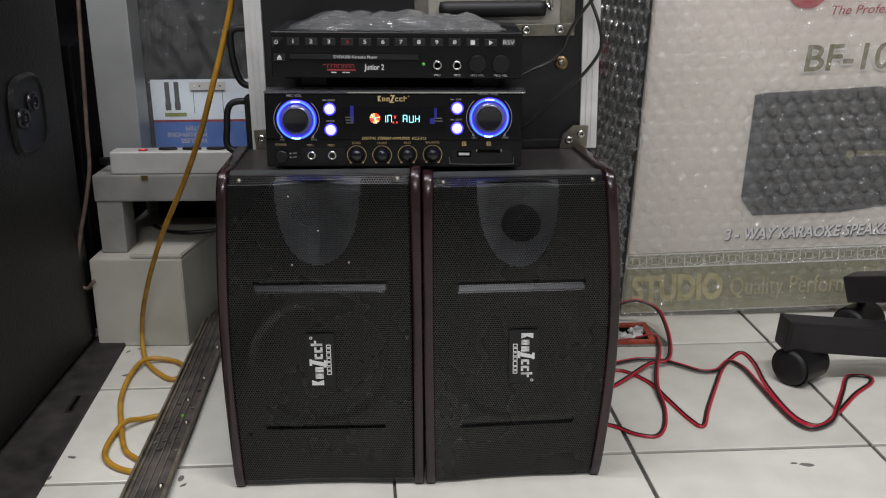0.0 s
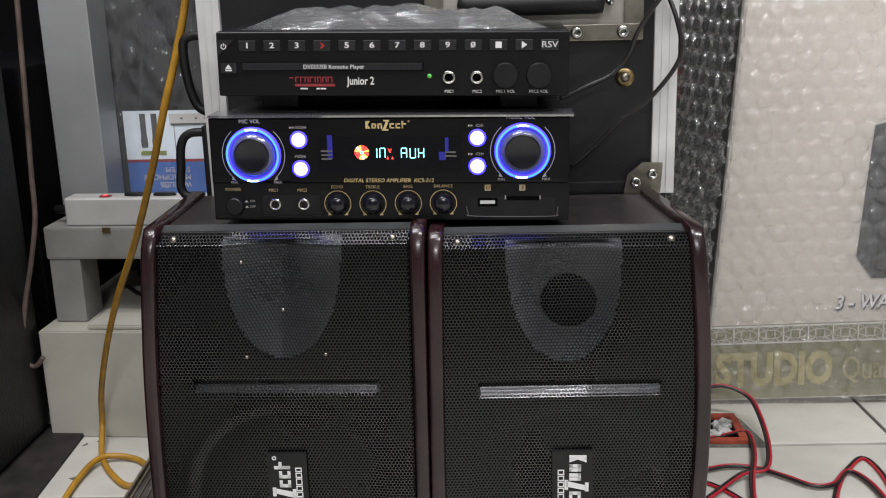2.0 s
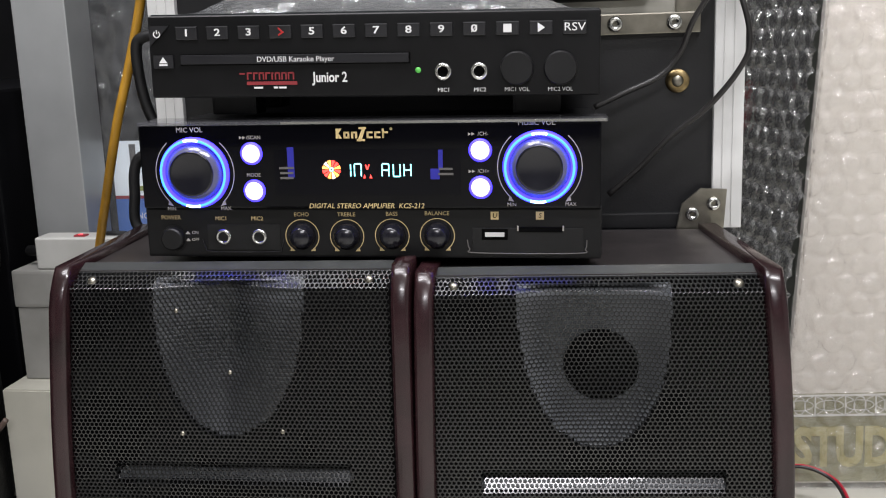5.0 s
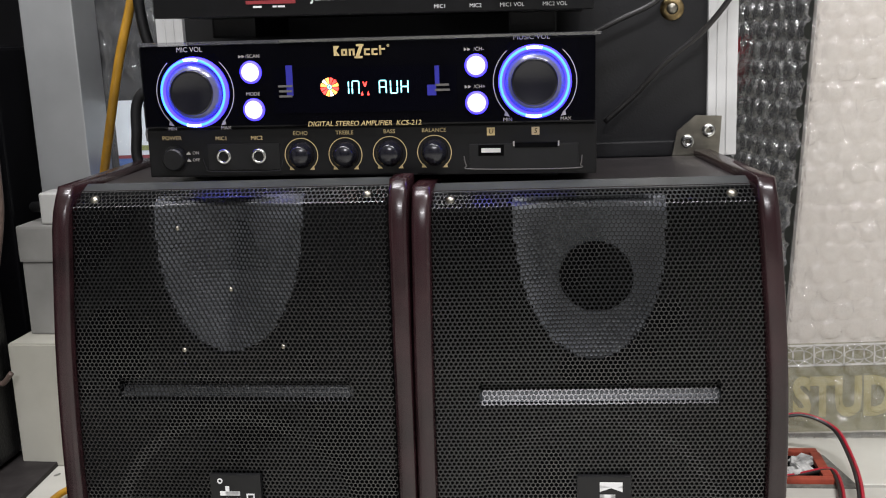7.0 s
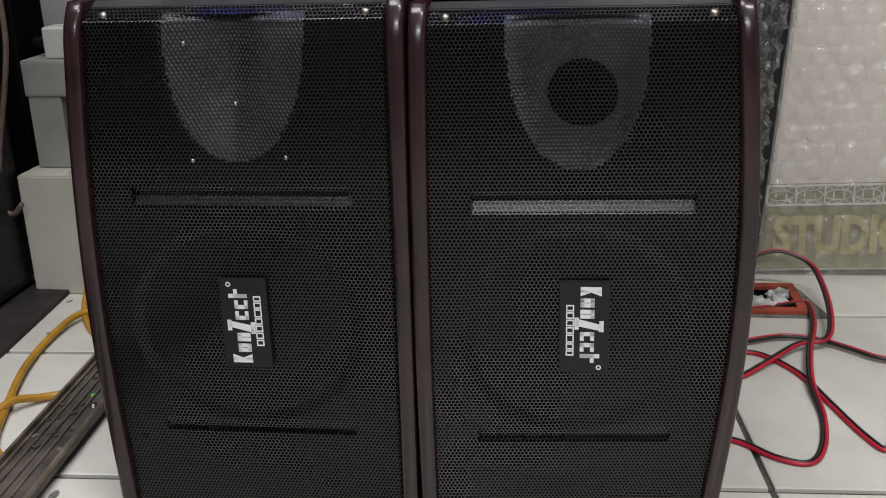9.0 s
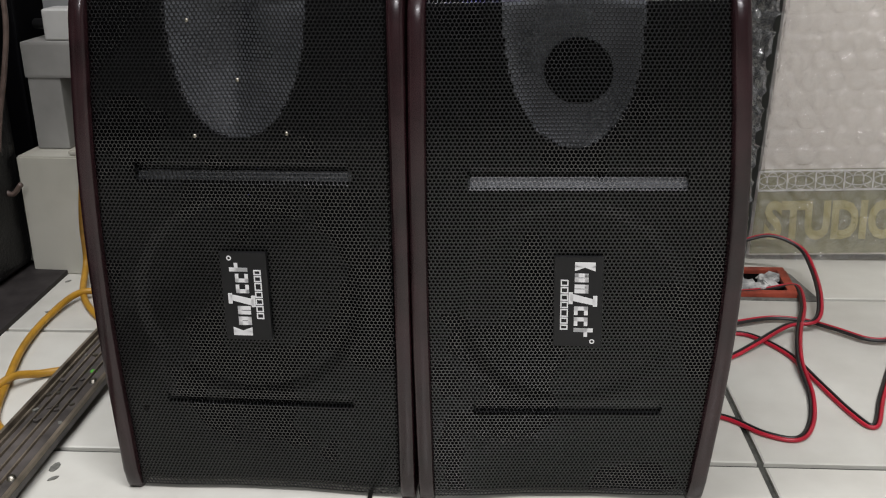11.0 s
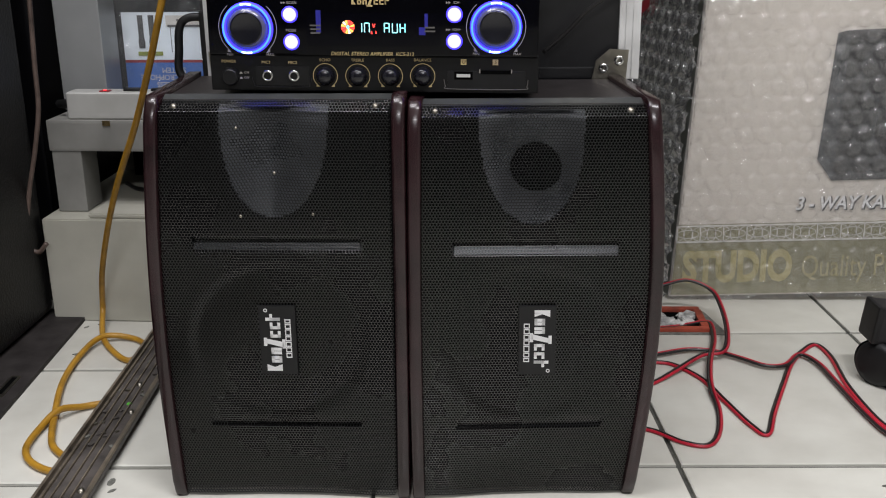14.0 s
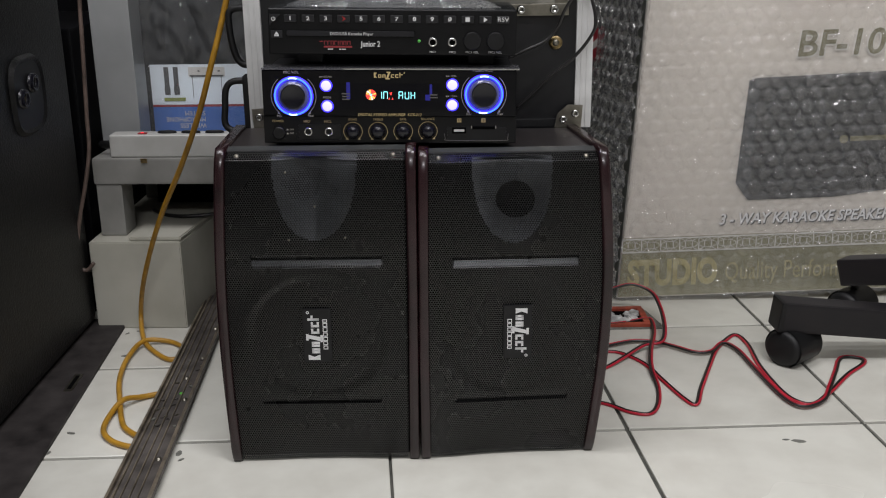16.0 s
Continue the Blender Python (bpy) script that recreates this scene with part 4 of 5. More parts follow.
# ---- flight cases behind the stack ----
def flight_case():
    root = thing("flight_case", pose(0, 0.222, 0.4040, 0, 0, 0), "black laminate flight case with white aluminium edges and steel fittings", "flight case")
    x0, x1, h = -0.1845, 0.2785, 0.52
    part("panel", box(x0 + 0.01, x1 - 0.01, 0.004, 0.36, 0.004, h - 0.004), M_CASE, root, "black laminated panel")
    for a, b, name in ((x0, x0 + 0.0225, "edge_profile"), (x1 - 0.0225, x1, "edge_profile")):
        bm = box(a, b, -0.002, 0.02, 0.0, h, bevel=0.001)
        for k in (0.33, 0.66):
            add_box(bm, a + (b - a) * k - 0.0006, a + (b - a) * k + 0.0006, -0.0032, 0.0, 0.002, h - 0.002)
        part(name, bm, M_ALU, root, "white ribbed aluminium edge profile")
    for z in (0.0, h - 0.02):
        part("edge_profile", box(x0 + 0.024, x1 - 0.024, 0.0, 0.02, z, z + 0.012, bevel=0.001), M_CASE if z == 0 else M_ALU, root)
    # bolt
    m = Matrix.Translation((0.2290, 0.003, 0.1140)) @ FACE
    part("bolt", lathe([(0.0045, 0.002), (0.0085, 0.0022), (0.0092, 0.0)], 24, m), M_BRASS, root, "dull brass cup washer", True)
    part("bolt_head", lathe([(0, 0.0026), (0.003, 0.0024), (0.0045, 0.001)], 16, m), M_OLDSTEEL, root, "", True)
    # corner brackets
    for sx, cx in ((1, 0.2525), (-1, -0.1670)):
        m = Matrix.Translation((cx, -0.004, 0.014))
        pl = part("corner_bracket", poly([(-0.024 * sx, -0.014), (0.012 * sx, -0.014), (0.014 * sx, 0.017), (-0.006 * sx, 0.018), (-0.02 * sx, 0.006)][::sx], 0.0025, m @ FACE), M_OLDSTEEL, root, "tarnished steel corner bracket")
        for dx, dz in ((-0.012, -0.002), (0.004, 0.006)):
            part("rivet", lathe([(0.0018, 0.0028), (0.0036, 0.0046), (0.0052, 0.003), (0.0055, 0.002)], 16, m @ Matrix.Translation((dx * sx, -0.001, dz)) @ FACE), M_STEEL, pl, "bright hollow rivet", True)
    # recessed handle dish
    dx0, dx1, dz0, dz1 = 0.037, 0.2450, 0.150, 0.31
    bm = bmesh.new()
    add_box(bm, dx0, dx1, -0.0028, 0.004, dz0, dz0 + 0.0155, bevel=0.001)
    add_box(bm, dx0, dx0 + 0.018, -0.0028, 0.004, dz0 + 0.0156, dz1, bevel=0.001)
    add_box(bm, dx1 - 0.0185, dx1, -0.0028, 0.004, dz0 + 0.0156, dz1, bevel=0.001)
    dish = part("handle_dish", bm, M_OLDSTEEL, root, "steel dish of the recessed handle")
    part("dish_back", box(dx0 + 0.018, dx1 - 0.018, 0.0005, 0.0035, dz0 + 0.0155, dz1), M_DISH, dish, "pale grey dish")
    part("grip", lathe([(0, -0.07), (0.0095, -0.068), (0.0105, -0.06), (0.0105, 0.06), (0.0095, 0.068), (0, 0.07)], 20, Matrix.Translation((0.138, -0.006, 0.1855)) @ pose(0, 0, 0, 0, 90, 0)), M_RUBBER, dish, "black rubber grip", True)
    part("grip_link", tube([(0.209, 0.0, 0.19), (0.214, -0.006, 0.1855), (0.212, -0.002, 0.21), (0.213, 0.0, 0.25)], 0.0025), M_STEEL, dish, "", True)
    for x in (0.1815, 0.2255):
        part("rivet", lathe([(0.0018, 0.0022), (0.0036, 0.004), (0.0056, 0.003), (0.006, 0.001)], 18, Matrix.Translation((x, -0.003, dz0 + 0.008)) @ FACE), M_STEEL, dish, "bright hollow rivet", True)
    # side handles
    for pts in ([(x0, 0.03, 0.162), (x0 - 0.018, 0.03, 0.161), (x0 - 0.0255, 0.03, 0.152), (x0 - 0.024, 0.03, 0.12), (x0 - 0.018, 0.03, 0.096), (x0 - 0.010, 0.03, 0.087), (x0, 0.03, 0.086)],
                [(x0, 0.03, 0.064), (x0 - 0.025, 0.03, 0.064), (x0 - 0.036, 0.03, 0.054), (x0 - 0.039, 0.03, 0.03), (x0 - 0.038, 0.03, 0.0), (x0, 0.03, -0.01)]):
        part("side_handle", tube(pts, 0.0046, steps=6), M_RUBBER, root, "black bow handle", True)
    part("handle_block", box(x0 - 0.012, x0 + 0.002, 0.02, 0.05, -0.02, 0.072, bevel=0.003), M_RUBBER, root, "black handle mounting")
    return root


M_DISH = mat("pale_grey_dish", (0.33, 0.32, 0.28), 0.5, 0.2, vary=0.15, scale=30)
flight_case()


def lower_flight_case():
    root = thing("lower_flight_case", Matrix.Identity(4), "black flight case carrying the upper case, behind the loudspeakers", "flight case")
    part("panel", box(-0.175, 0.265, 0.224, 0.6, 0.004, 0.398, bevel=0.002), M_CASE, root, "black laminated panel")
    for x in (-0.181, 0.252):
        part("edge_profile", box(x, x + 0.019, 0.220, 0.24, 0.0, 0.382, bevel=0.001), M_CASE, root, "black edge profile")
    part("lid_profile", box(-0.181, 0.271, 0.220, 0.24, 0.3825, 0.4035, bevel=0.001), M_CASE, root, "black edge profile")


lower_flight_case()


def cable(name, pts, radius, material, label, n=10):
    return tagged(part(name, tube(pts, radius, n), material, smooth=True), label, "cable")


cable("black_cable", [(0.2988, 0.1940, 0.6355), (0.2613, 0.1940, 0.5988), (0.2382, 0.1990, 0.5650), (0.2289, 0.2040, 0.5409), (0.2140, 0.2040, 0.5232), (0.1875, 0.2040, 0.5112), (0.1651, 0.2040, 0.5011)], 0.0022, M_BLACKWIRE, "thin black cable draped over the flight case")
cable("black_cable", [(0.2342, 0.2290, 0.6620), (0.2580, 0.2090, 0.6097), (0.2703, 0.1960, 0.5783), (0.2767, 0.1940, 0.5491), (0.2717, 0.1940, 0.5298), (0.2503, 0.1990, 0.5014), (0.2204, 0.2040, 0.4765), (0.1994, 0.2070, 0.4542), (0.1761, 0.2090, 0.4335)], 0.0022, M_BLACKWIRE, "thin black cable looping over the case edge")


# ---- wrapped carton ----
def carton():
    root = thing("wrapped_carton", Matrix.Translation((0.410, 0.115, 0.0025)) @ pose(0, 0, 0, 0, -1.5, 0) @ Matrix.Translation((-0.4280, 0, 0)) @ Matrix.Diagonal((1.298, 1.25, 1.245, 1)), "large printed loudspeaker carton in bubble wrap, standing on tiles", "cardboard box")
    Y, TOP = 0.40, 0.78

    def lx(z):
        return 0.3222 + 0.0800 * z

    bm = bmesh.new()
    ring = [[(lx(z), Y, z), (0.98, Y, z), (0.98, 0.66, z), (lx(z) - 0.055, 0.64, z)] for z in (0.004, TOP)]
    vs = [[bm.verts.new(p) for p in r] for r in ring]
    for i in range(4):
        bm.faces.new((vs[0][i], vs[0][(i + 1) % 4], vs[1][(i + 1) % 4], vs[1][i]))
    bm.faces.new(vs[0])
    bm.faces.new(vs[1])
    bmesh.ops.recalc_face_normals(bm, faces=bm.faces)
    body = part("carton_body", bm, M_CARTON, root, "off-white printed carton")
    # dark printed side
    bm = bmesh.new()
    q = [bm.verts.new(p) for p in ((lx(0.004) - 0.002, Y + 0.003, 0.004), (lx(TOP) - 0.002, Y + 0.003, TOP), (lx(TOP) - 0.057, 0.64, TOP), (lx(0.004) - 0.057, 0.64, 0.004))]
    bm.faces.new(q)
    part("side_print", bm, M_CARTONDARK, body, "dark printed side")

    def flat(name, pts, material, proud, label=""):
        return part(name, poly(pts, 0.0004, Matrix.Translation((0, Y - proud, 0)) @ FACE), material, body, label)

    flat("lower_print", [(lx(0.01), 0.006), (0.97, 0.006), (0.97, 0.0965), (lx(0.0965), 0.0965)], M_OLIVE, 0.0006, "olive printed foot band")
    # lattice border
    bm = bmesh.new()
    z0, z1 = 0.0735, 0.0955
    x = 0.3275
    add_box(bm, x, 0.95, -0.0005, 0, z0, z0 + 0.0019)
    add_box(bm, x, 0.95, -0.0005, 0, z1 - 0.0019, z1)
    p = 0.0268
    while x < 0.94:
        add_box(bm, x, x + 0.0012, -0.0005, 0, z0, z1)
        cx, cz = x + p / 2, (z0 + z1) / 2
        for ex, ez, rx, rz in ((cx, cz, p * 0.46, 0.0052), (cx, cz, p * 0.2, 0.0088), (cx - p / 2, cz, p * 0.34, 0.0088), (cx + p / 2, cz, p * 0.34, 0.0088)):
            n = 18
            for k in range(n):
                a, b = 2 * math.pi * k / n, 2 * math.pi * (k + 1) / n
                pp, qq = Vector((ex + rx * math.cos(a), ez + rz * math.sin(a))), Vector((ex + rx * math.cos(b), ez + rz * math.sin(b)))
                if min(pp.x, qq.x) < x or max(pp.x, qq.x) > x + p:
                    continue
                d = (qq - pp).normalized()
                nn = Vector((-d.y, d.x)) * 0.0004
                f = [bm.verts.new((v.x, -0.0004, v.y)) for v in (pp - nn, qq - nn, qq + nn, pp + nn)]
                bm.faces.new(f)
        x += p
    bmesh.ops.transform(bm, verts=bm.verts, matrix=Matrix.Translation((0, Y - 0.0012, 0)))
    part("lattice_border", bm, M_PALEPRINT, body, "white printed lattice border")
    # printed picture of a loudspeaker
    flat("picture", [(0.4826, 0.1736), (0.5003, 0.1476), (0.62, 0.1478), (0.80, 0.168), (0.80, 0.328), (0.505, 0.3235), (0.4945, 0.3205)], M_PHOTO, 0.0008, "dark printed picture of a loudspeaker")
    flat("picture", [(0.4826, 0.1736), (0.5003, 0.1476), (0.503, 0.172), (0.508, 0.318), (0.4945, 0.3205)], M_PHOTOEDGE, 0.0014, "greyer picture edge")
    for cx, cz, r in ((0.56, 0.275, 0.035), (0.585, 0.205, 0.042), (0.70, 0.25, 0.05)):
        part("picture_ring", arc_strip(r, 0.004, 0, 2 * math.pi, n=40, m=Matrix.Translation((cx, Y - 0.0016, cz)) @ FACE), M_PHOTOEDGE, body)
    flat("gold_mark", [(0.636, 0.229), (0.69, 0.229), (0.69, 0.236), (0.636, 0.236)], M_OLIVETYPE, 0.0018)
    part("gold_mark", lathe([(0, 0.0004), (0.006, 0.0004)], 16, Matrix.Translation((0.627, Y - 0.0018, 0.232)) @ FACE), M_OLIVETYPE, body)
    # writing
    wall = Matrix.Translation((0, Y - 0.0016, 0)) @ FACE
    lettering("BF-10", 0.050, M_PALEPRINT, body, wall @ Matrix.Translation((0.5530, 0.3655, 0)), align="LEFT", shear=0.12, bold=0.0022)
    lettering("BF-10", 0.050, M_OLIVETYPE, body, wall @ Matrix.Translation((0.5535, 0.3665, 0.0004)), align="LEFT", shear=0.12, bold=0.0008)
    lettering("The Profes", 0.0175, M_REDTYPE, body, wall @ Matrix.Translation((0.585, 0.431, 0)), align="LEFT", shear=0.3)
    part("red_mark", lathe([(0, 0.0004), (0.0265, 0.0004)], 40, Matrix.Translation((0.556, Y - 0.0012, 0.4615)) @ FACE), M_REDTYPE, body, "dark red round mark")
    bm = bmesh.new()
    for a in (0.595, 0.627, 0.659):
        add_box(bm, a, a + 0.006, -0.0004, 0, 0.448, 0.475)
        add_box(bm, a, a + 0.024, -0.0004, 0, 0.447, 0.4535)
    bmesh.ops.transform(bm, verts=bm.verts, matrix=Matrix.Translation((0, Y - 0.0012, 0)))
    part("red_mark", bm, M_REDTYPE, body, "dark red block mark")
    lettering("3 - WAY KARAOKE SPEAKER", 0.0228, M_GREYTYPE, body, wall @ Matrix.Translation((0.4625, 0.1185, 0)), align="LEFT", shear=0.25, bold=0.001, squeeze=0.82)
    lettering("3 - WAY KARAOKE SPEAKER", 0.0228, M_WHITETYPE, body, wall @ Matrix.Translation((0.4612, 0.1197, 0.0005)), align="LEFT", shear=0.25, bold=0.0003, squeeze=0.82)
    lettering("STUDIO", 0.054, M_YELLOWTYPE, body, wall @ Matrix.Translation((0.336, 0.040, 0)), align="LEFT", bold=0.0024, squeeze=0.655)
    lettering("Quality Performa", 0.040, M_PALETYPE, body, wall @ Matrix.Translation((0.473, 0.039, 0)), align="LEFT", squeeze=0.64)
    # red and white tape label on the side
    for a, b, c in ((0.3425, 0.3275, M_REDTYPE), (0.3275, 0.3155, M_PALEPRINT), (0.3155, 0.300, M_REDTYPE)):
        bm = bmesh.new()
        vs = [bm.verts.new((lx(z) - 0.0165 - (y - Y) * 0.2292, y, z + 0.0135)) for y, z in ((0.587, a), (0.587, b), (0.515, b + 0.033), (0.515, a + 0.033))]
        bm.faces.new(vs)
        part("tape_label", bm, c, body, "faded red and white tape label")

    # bubble wrap: a film with domed bubbles
    P = 0.0216

    def bubble(s, t):
        best = 9
        j0 = math.floor(t / (P * 0.866))
        for j in (j0, j0 + 1):
            o = 0.5 * (j % 2)
            i0 = round(s / P - o)
            e = math.hypot(s - (i0 + o) * P, t - j * P * 0.866)
            if e < best:
                best, cell = e, (i0 * 12.9898 + j * 78.233)
        r = 0.0099
        if best >= r:
            return 0.0
        full = 0.55 + 0.45 * math.modf(abs(math.sin(cell) * 43758.5))[0]
        return 0.0062 * full * math.sqrt(1 - (best / r) ** 4)

    def front_film(u, v):
        z = 0.004 + 0.60 * v
        x = lx(z) - 0.004 + 0.46 * u
        sag = 0.004 * noise.noise(Vector((x * 9, z * 9, 0))) + 0.0010 * noise.noise(Vector((x * 60, z * 60, 3)))
        return (x, Y - 0.0085 - bubble(x - 0.0, z) - sag + (0.006 if u < 0.01 else 0), max(0.002, z))

    def side_film(u, v):
        z = 0.004 + 0.60 * v
        y = Y - 0.006 + 0.24 * u
        sag = 0.003 * noise.noise(Vector((y * 12, z * 9, 7))) + 0.0016 * noise.noise(Vector((y * 60, z * 60, 5)))
        return (lx(z) - 0.0075 - (y - Y) * 0.2292 - bubble(y, z) - sag, y, max(0.002, z))

    crumpled("bubble_film", 300, 390, front_film, M_BUBBLE, root, "clear bubble wrap")
    crumpled("bubble_film", 150, 390, side_film, M_BUBBLE, root, "clear bubble wrap")
    return root


M_PALEPRINT = mat("pale_print", (0.62, 0.6, 0.56), 0.55, vary=0.04)
M_PHOTOEDGE = mat("grey_picture_edge", (0.03, 0.033, 0.038), 0.6, vary=0.2, scale=15)
carton()


# ---- left side: cabinet, pedestal, shelf ----
# place and scale shared by the plinth, the bench and what stands on it
LEFT = Matrix.Translation((-0.0203, 0.115, 0)) @ Matrix.Diagonal((1.2236, 1.1, 1.278, 1))

def big_cabinet():
    a, d = Vector((-0.5360, 0.545)), Vector((-0.0130, -0.9999))
    turn = math.degrees(math.atan2(-d.x, d.y)) + 180
    root = thing("large_speaker_cabinet", pose(a.x, a.y, 0.0, 0, 0, turn), "large black textured loudspeaker cabinet with recessed socket dish", "loudspeaker")
    # local y runs back towards the wall, local x to the right
    part("cabinet", box(-0.60, -0.001, -0.85, -0.004, 0.008, 0.640, bevel=0.022, seg=5), M_SUB, root, "black textured paint cabinet", False)
    for x in (-0.05, -0.5):
        for y in (-0.06, -0.56):
            part("foot", lathe([(0.018, 0.0), (0.02, 0.004), (0.02, 0.012)], 20, Matrix.Translation((x, y, 0))), M_RUBBER, root)
    part("corner_strap", tube([(-0.30, -0.012, 0.642), (-0.046, -0.0145, 0.646), (0.0, -0.011, 0.646), (0.008, -0.014, 0.634), (0.009, -0.016, 0.605)], 0.0055, 10, 6), M_TRIM, root, "grey plastic strap over the corner")
    # dish on the right side
    m = Matrix.Translation((0.0, -0.182, 0.436)) @ pose(0, 0, 0, 90, 0, 90)
    pts = []
    for k in range(40):
        t = 2 * math.pi * k / 40
        c, s = math.cos(t), math.sin(t)
        pts.append((0.058 * math.copysign(abs(c) ** 0.6, c), 0.056 * math.copysign(abs(s) ** 0.6, s)))
    dish = part("socket_dish", poly(pts, 0.003, m), M_BLACK, root, "black moulded socket dish")
    bm = bmesh.new()
    n = len(pts)
    for i in range(n):
        (x0, y0), (x1, y1) = pts[i], pts[(i + 1) % n]
        v = [bm.verts.new((x * k, y * k, z)) for x, y, k, z in ((x0, y0, 1.06, 0.0), (x1, y1, 1.06, 0.0), (x1, y1, 0.97, 0.006), (x0, y0, 0.97, 0.006), )]
        bm.faces.new(v)
        w = [bm.verts.new((x * k, y * k, z)) for x, y, k, z in ((x0, y0, 0.97, 0.006), (x1, y1, 0.97, 0.006), (x1, y1, 0.88, 0.003), (x0, y0, 0.88, 0.003))]
        bm.faces.new(w)
    bmesh.ops.transform(bm, verts=bm.verts, matrix=m)
    part("dish_rim", bm, M_SUB, dish, "glossy rim", True)
    for x, y, c in ((-0.026, -0.002, M_BRASS), (0.014, 0.016, M_STEEL)):
        mm = m @ Matrix.Translation((x, y, 0.003))
        s = part("socket", lathe([(0.006, 0.002), (0.0075, 0.006), (0.013, 0.007), (0.015, 0.0)], 28, mm), M_GLOSSKNOB, dish, "round black socket", True)
        part("contact", lathe([(0, 0.003), (0.0055, 0.003), (0.006, 0.002)], 16, mm), c, s, "metal contact", True)
    return root


big_cabinet()


def pedestal():
    root = thing("plinth", LEFT @ pose(0, 0, 0, 0, 0, -2.0), "grubby cream painted plinth on the tiles", "plinth")
    for name, x0, y0, y1, z0, z1, label in (("block", -0.428, 0.350, 0.80, 0.0, 0.124, "cream painted block"), ("board", -0.372, 0.354, 0.70, 0.1244, 0.1300, "thin loose board on top")):
        bm = poly([(x0, y0), (-0.299, y0), (-0.299 + 0.10 * (y1 - y0), y1), (x0, y1)], z1 - z0, Matrix.Translation((0, 0, z0)))
        bmesh.ops.bevel(bm, geom=bm.edges[:], offset=0.0015, segments=2, affect="EDGES")
        part(name, bm, M_CREAM, root, label)
    return root


pedestal()


def bench():
    root = thing("grey_bench", LEFT @ pose(0, 0, 0, 0, 0, -2.0), "grubby grey painted bench with thick legs, on the plinth", "bench")
    part("leg", box(-0.4195, -0.3835, 0.385, 0.435, 0.1245, 0.196, bevel=0.0015), M_GREYPAINT, root)
    part("leg", box(-0.17, -0.13, 0.385, 0.435, 0.0, 0.196, bevel=0.0015), M_GREYPAINT, root)
    part("leg", box(-0.4195, -0.3835, 0.62, 0.67, 0.1245, 0.196, bevel=0.0015), M_GREYPAINT, root)
    part("top", box(-0.4215, -0.10, 0.383, 0.70, 0.1962, 0.2320, bevel=0.003), M_GREYPAINT, root, "thick grey board")
    # no real board: a black sheet gives the darkness below the bench top
    part("shade_board", box(-0.383, -0.10, 0.56, 0.565, 0.131, 0.196), M_DEEP, root, "added black board standing in for the shade under the bench")
    part("chip", box(-0.352, -0.343, 0.3815, 0.383, 0.226, 0.2318), M_BRASS, root, "bare chipped spot")
    return root


bench()


def power_strip():
    root = thing("power_strip", LEFT @ pose(0, 0, 0.2322, 0, 0, -2.0), "white power strip with a lit red switch, on the bench", "power strip")
    part("case", box(-0.3955, -0.11, 0.388, 0.420, 0.0, 0.0305, bevel=0.004, seg=3), M_STRIPWHITE, root, "white plastic case")
    switch = part("switch", box(-0.356, -0.344, 0.393, 0.403, 0.030, 0.0320, bevel=0.001), M_REDTYPE, root, "red rocker switch")
    part("lamp", lathe([(0, 0.0326), (0.0018, 0.0324), (0.0022, 0.0318)], 12, Matrix.Translation((-0.350, 0.397, 0))), M_REDLED, switch, "lit red lamp")
    for k in range(5):
        x = -0.317 + 0.0335 * k
        part("socket", lathe([(0.0135, 0.030), (0.0135, 0.0315), (0.012, 0.0335), (0, 0.0335)], 24, Matrix.Translation((x, 0.404, 0)) @ Matrix.Diagonal((1, 0.42, 1, 1))), M_RUBBER, root, "round black socket insert")
    part("cord_collar", lathe([(0.006, 0), (0.005, 0.02), (0.003, 0.022)], 16, Matrix.Translation((-0.3955, 0.412, 0.014)) @ pose(0, 0, 0, 0, -90, 0)), M_RUBBER, root, "black cord collar", True)
    return root


power_strip()
# added block: keeps the gap behind the post dark, in place of vague clutter
tagged(part("dark_filler_block", box(-1.15, -0.46, 1.1, 1.45, 0.0, 1.5, bevel=0.01), M_DARKBOX), "added black block standing in for dark clutter behind the post", "cupboard")
# added block: its black stands in for shaded floor behind the large cabinet
tagged(part("shade_block", box(-0.80, -0.548, 0.60, 1.0, 0.0, 0.51, bevel=0.004), M_DARKBOX), "added black block standing in for the shade behind the loudspeaker cabinet", "carton")
bm = box(-0.5226, -0.4541, 0.632, 0.698, 0.2973, 1.5, bevel=0.002)
tagged(part("metal_post", bm, M_POST), "brushed aluminium square post rising from the bench", "post")


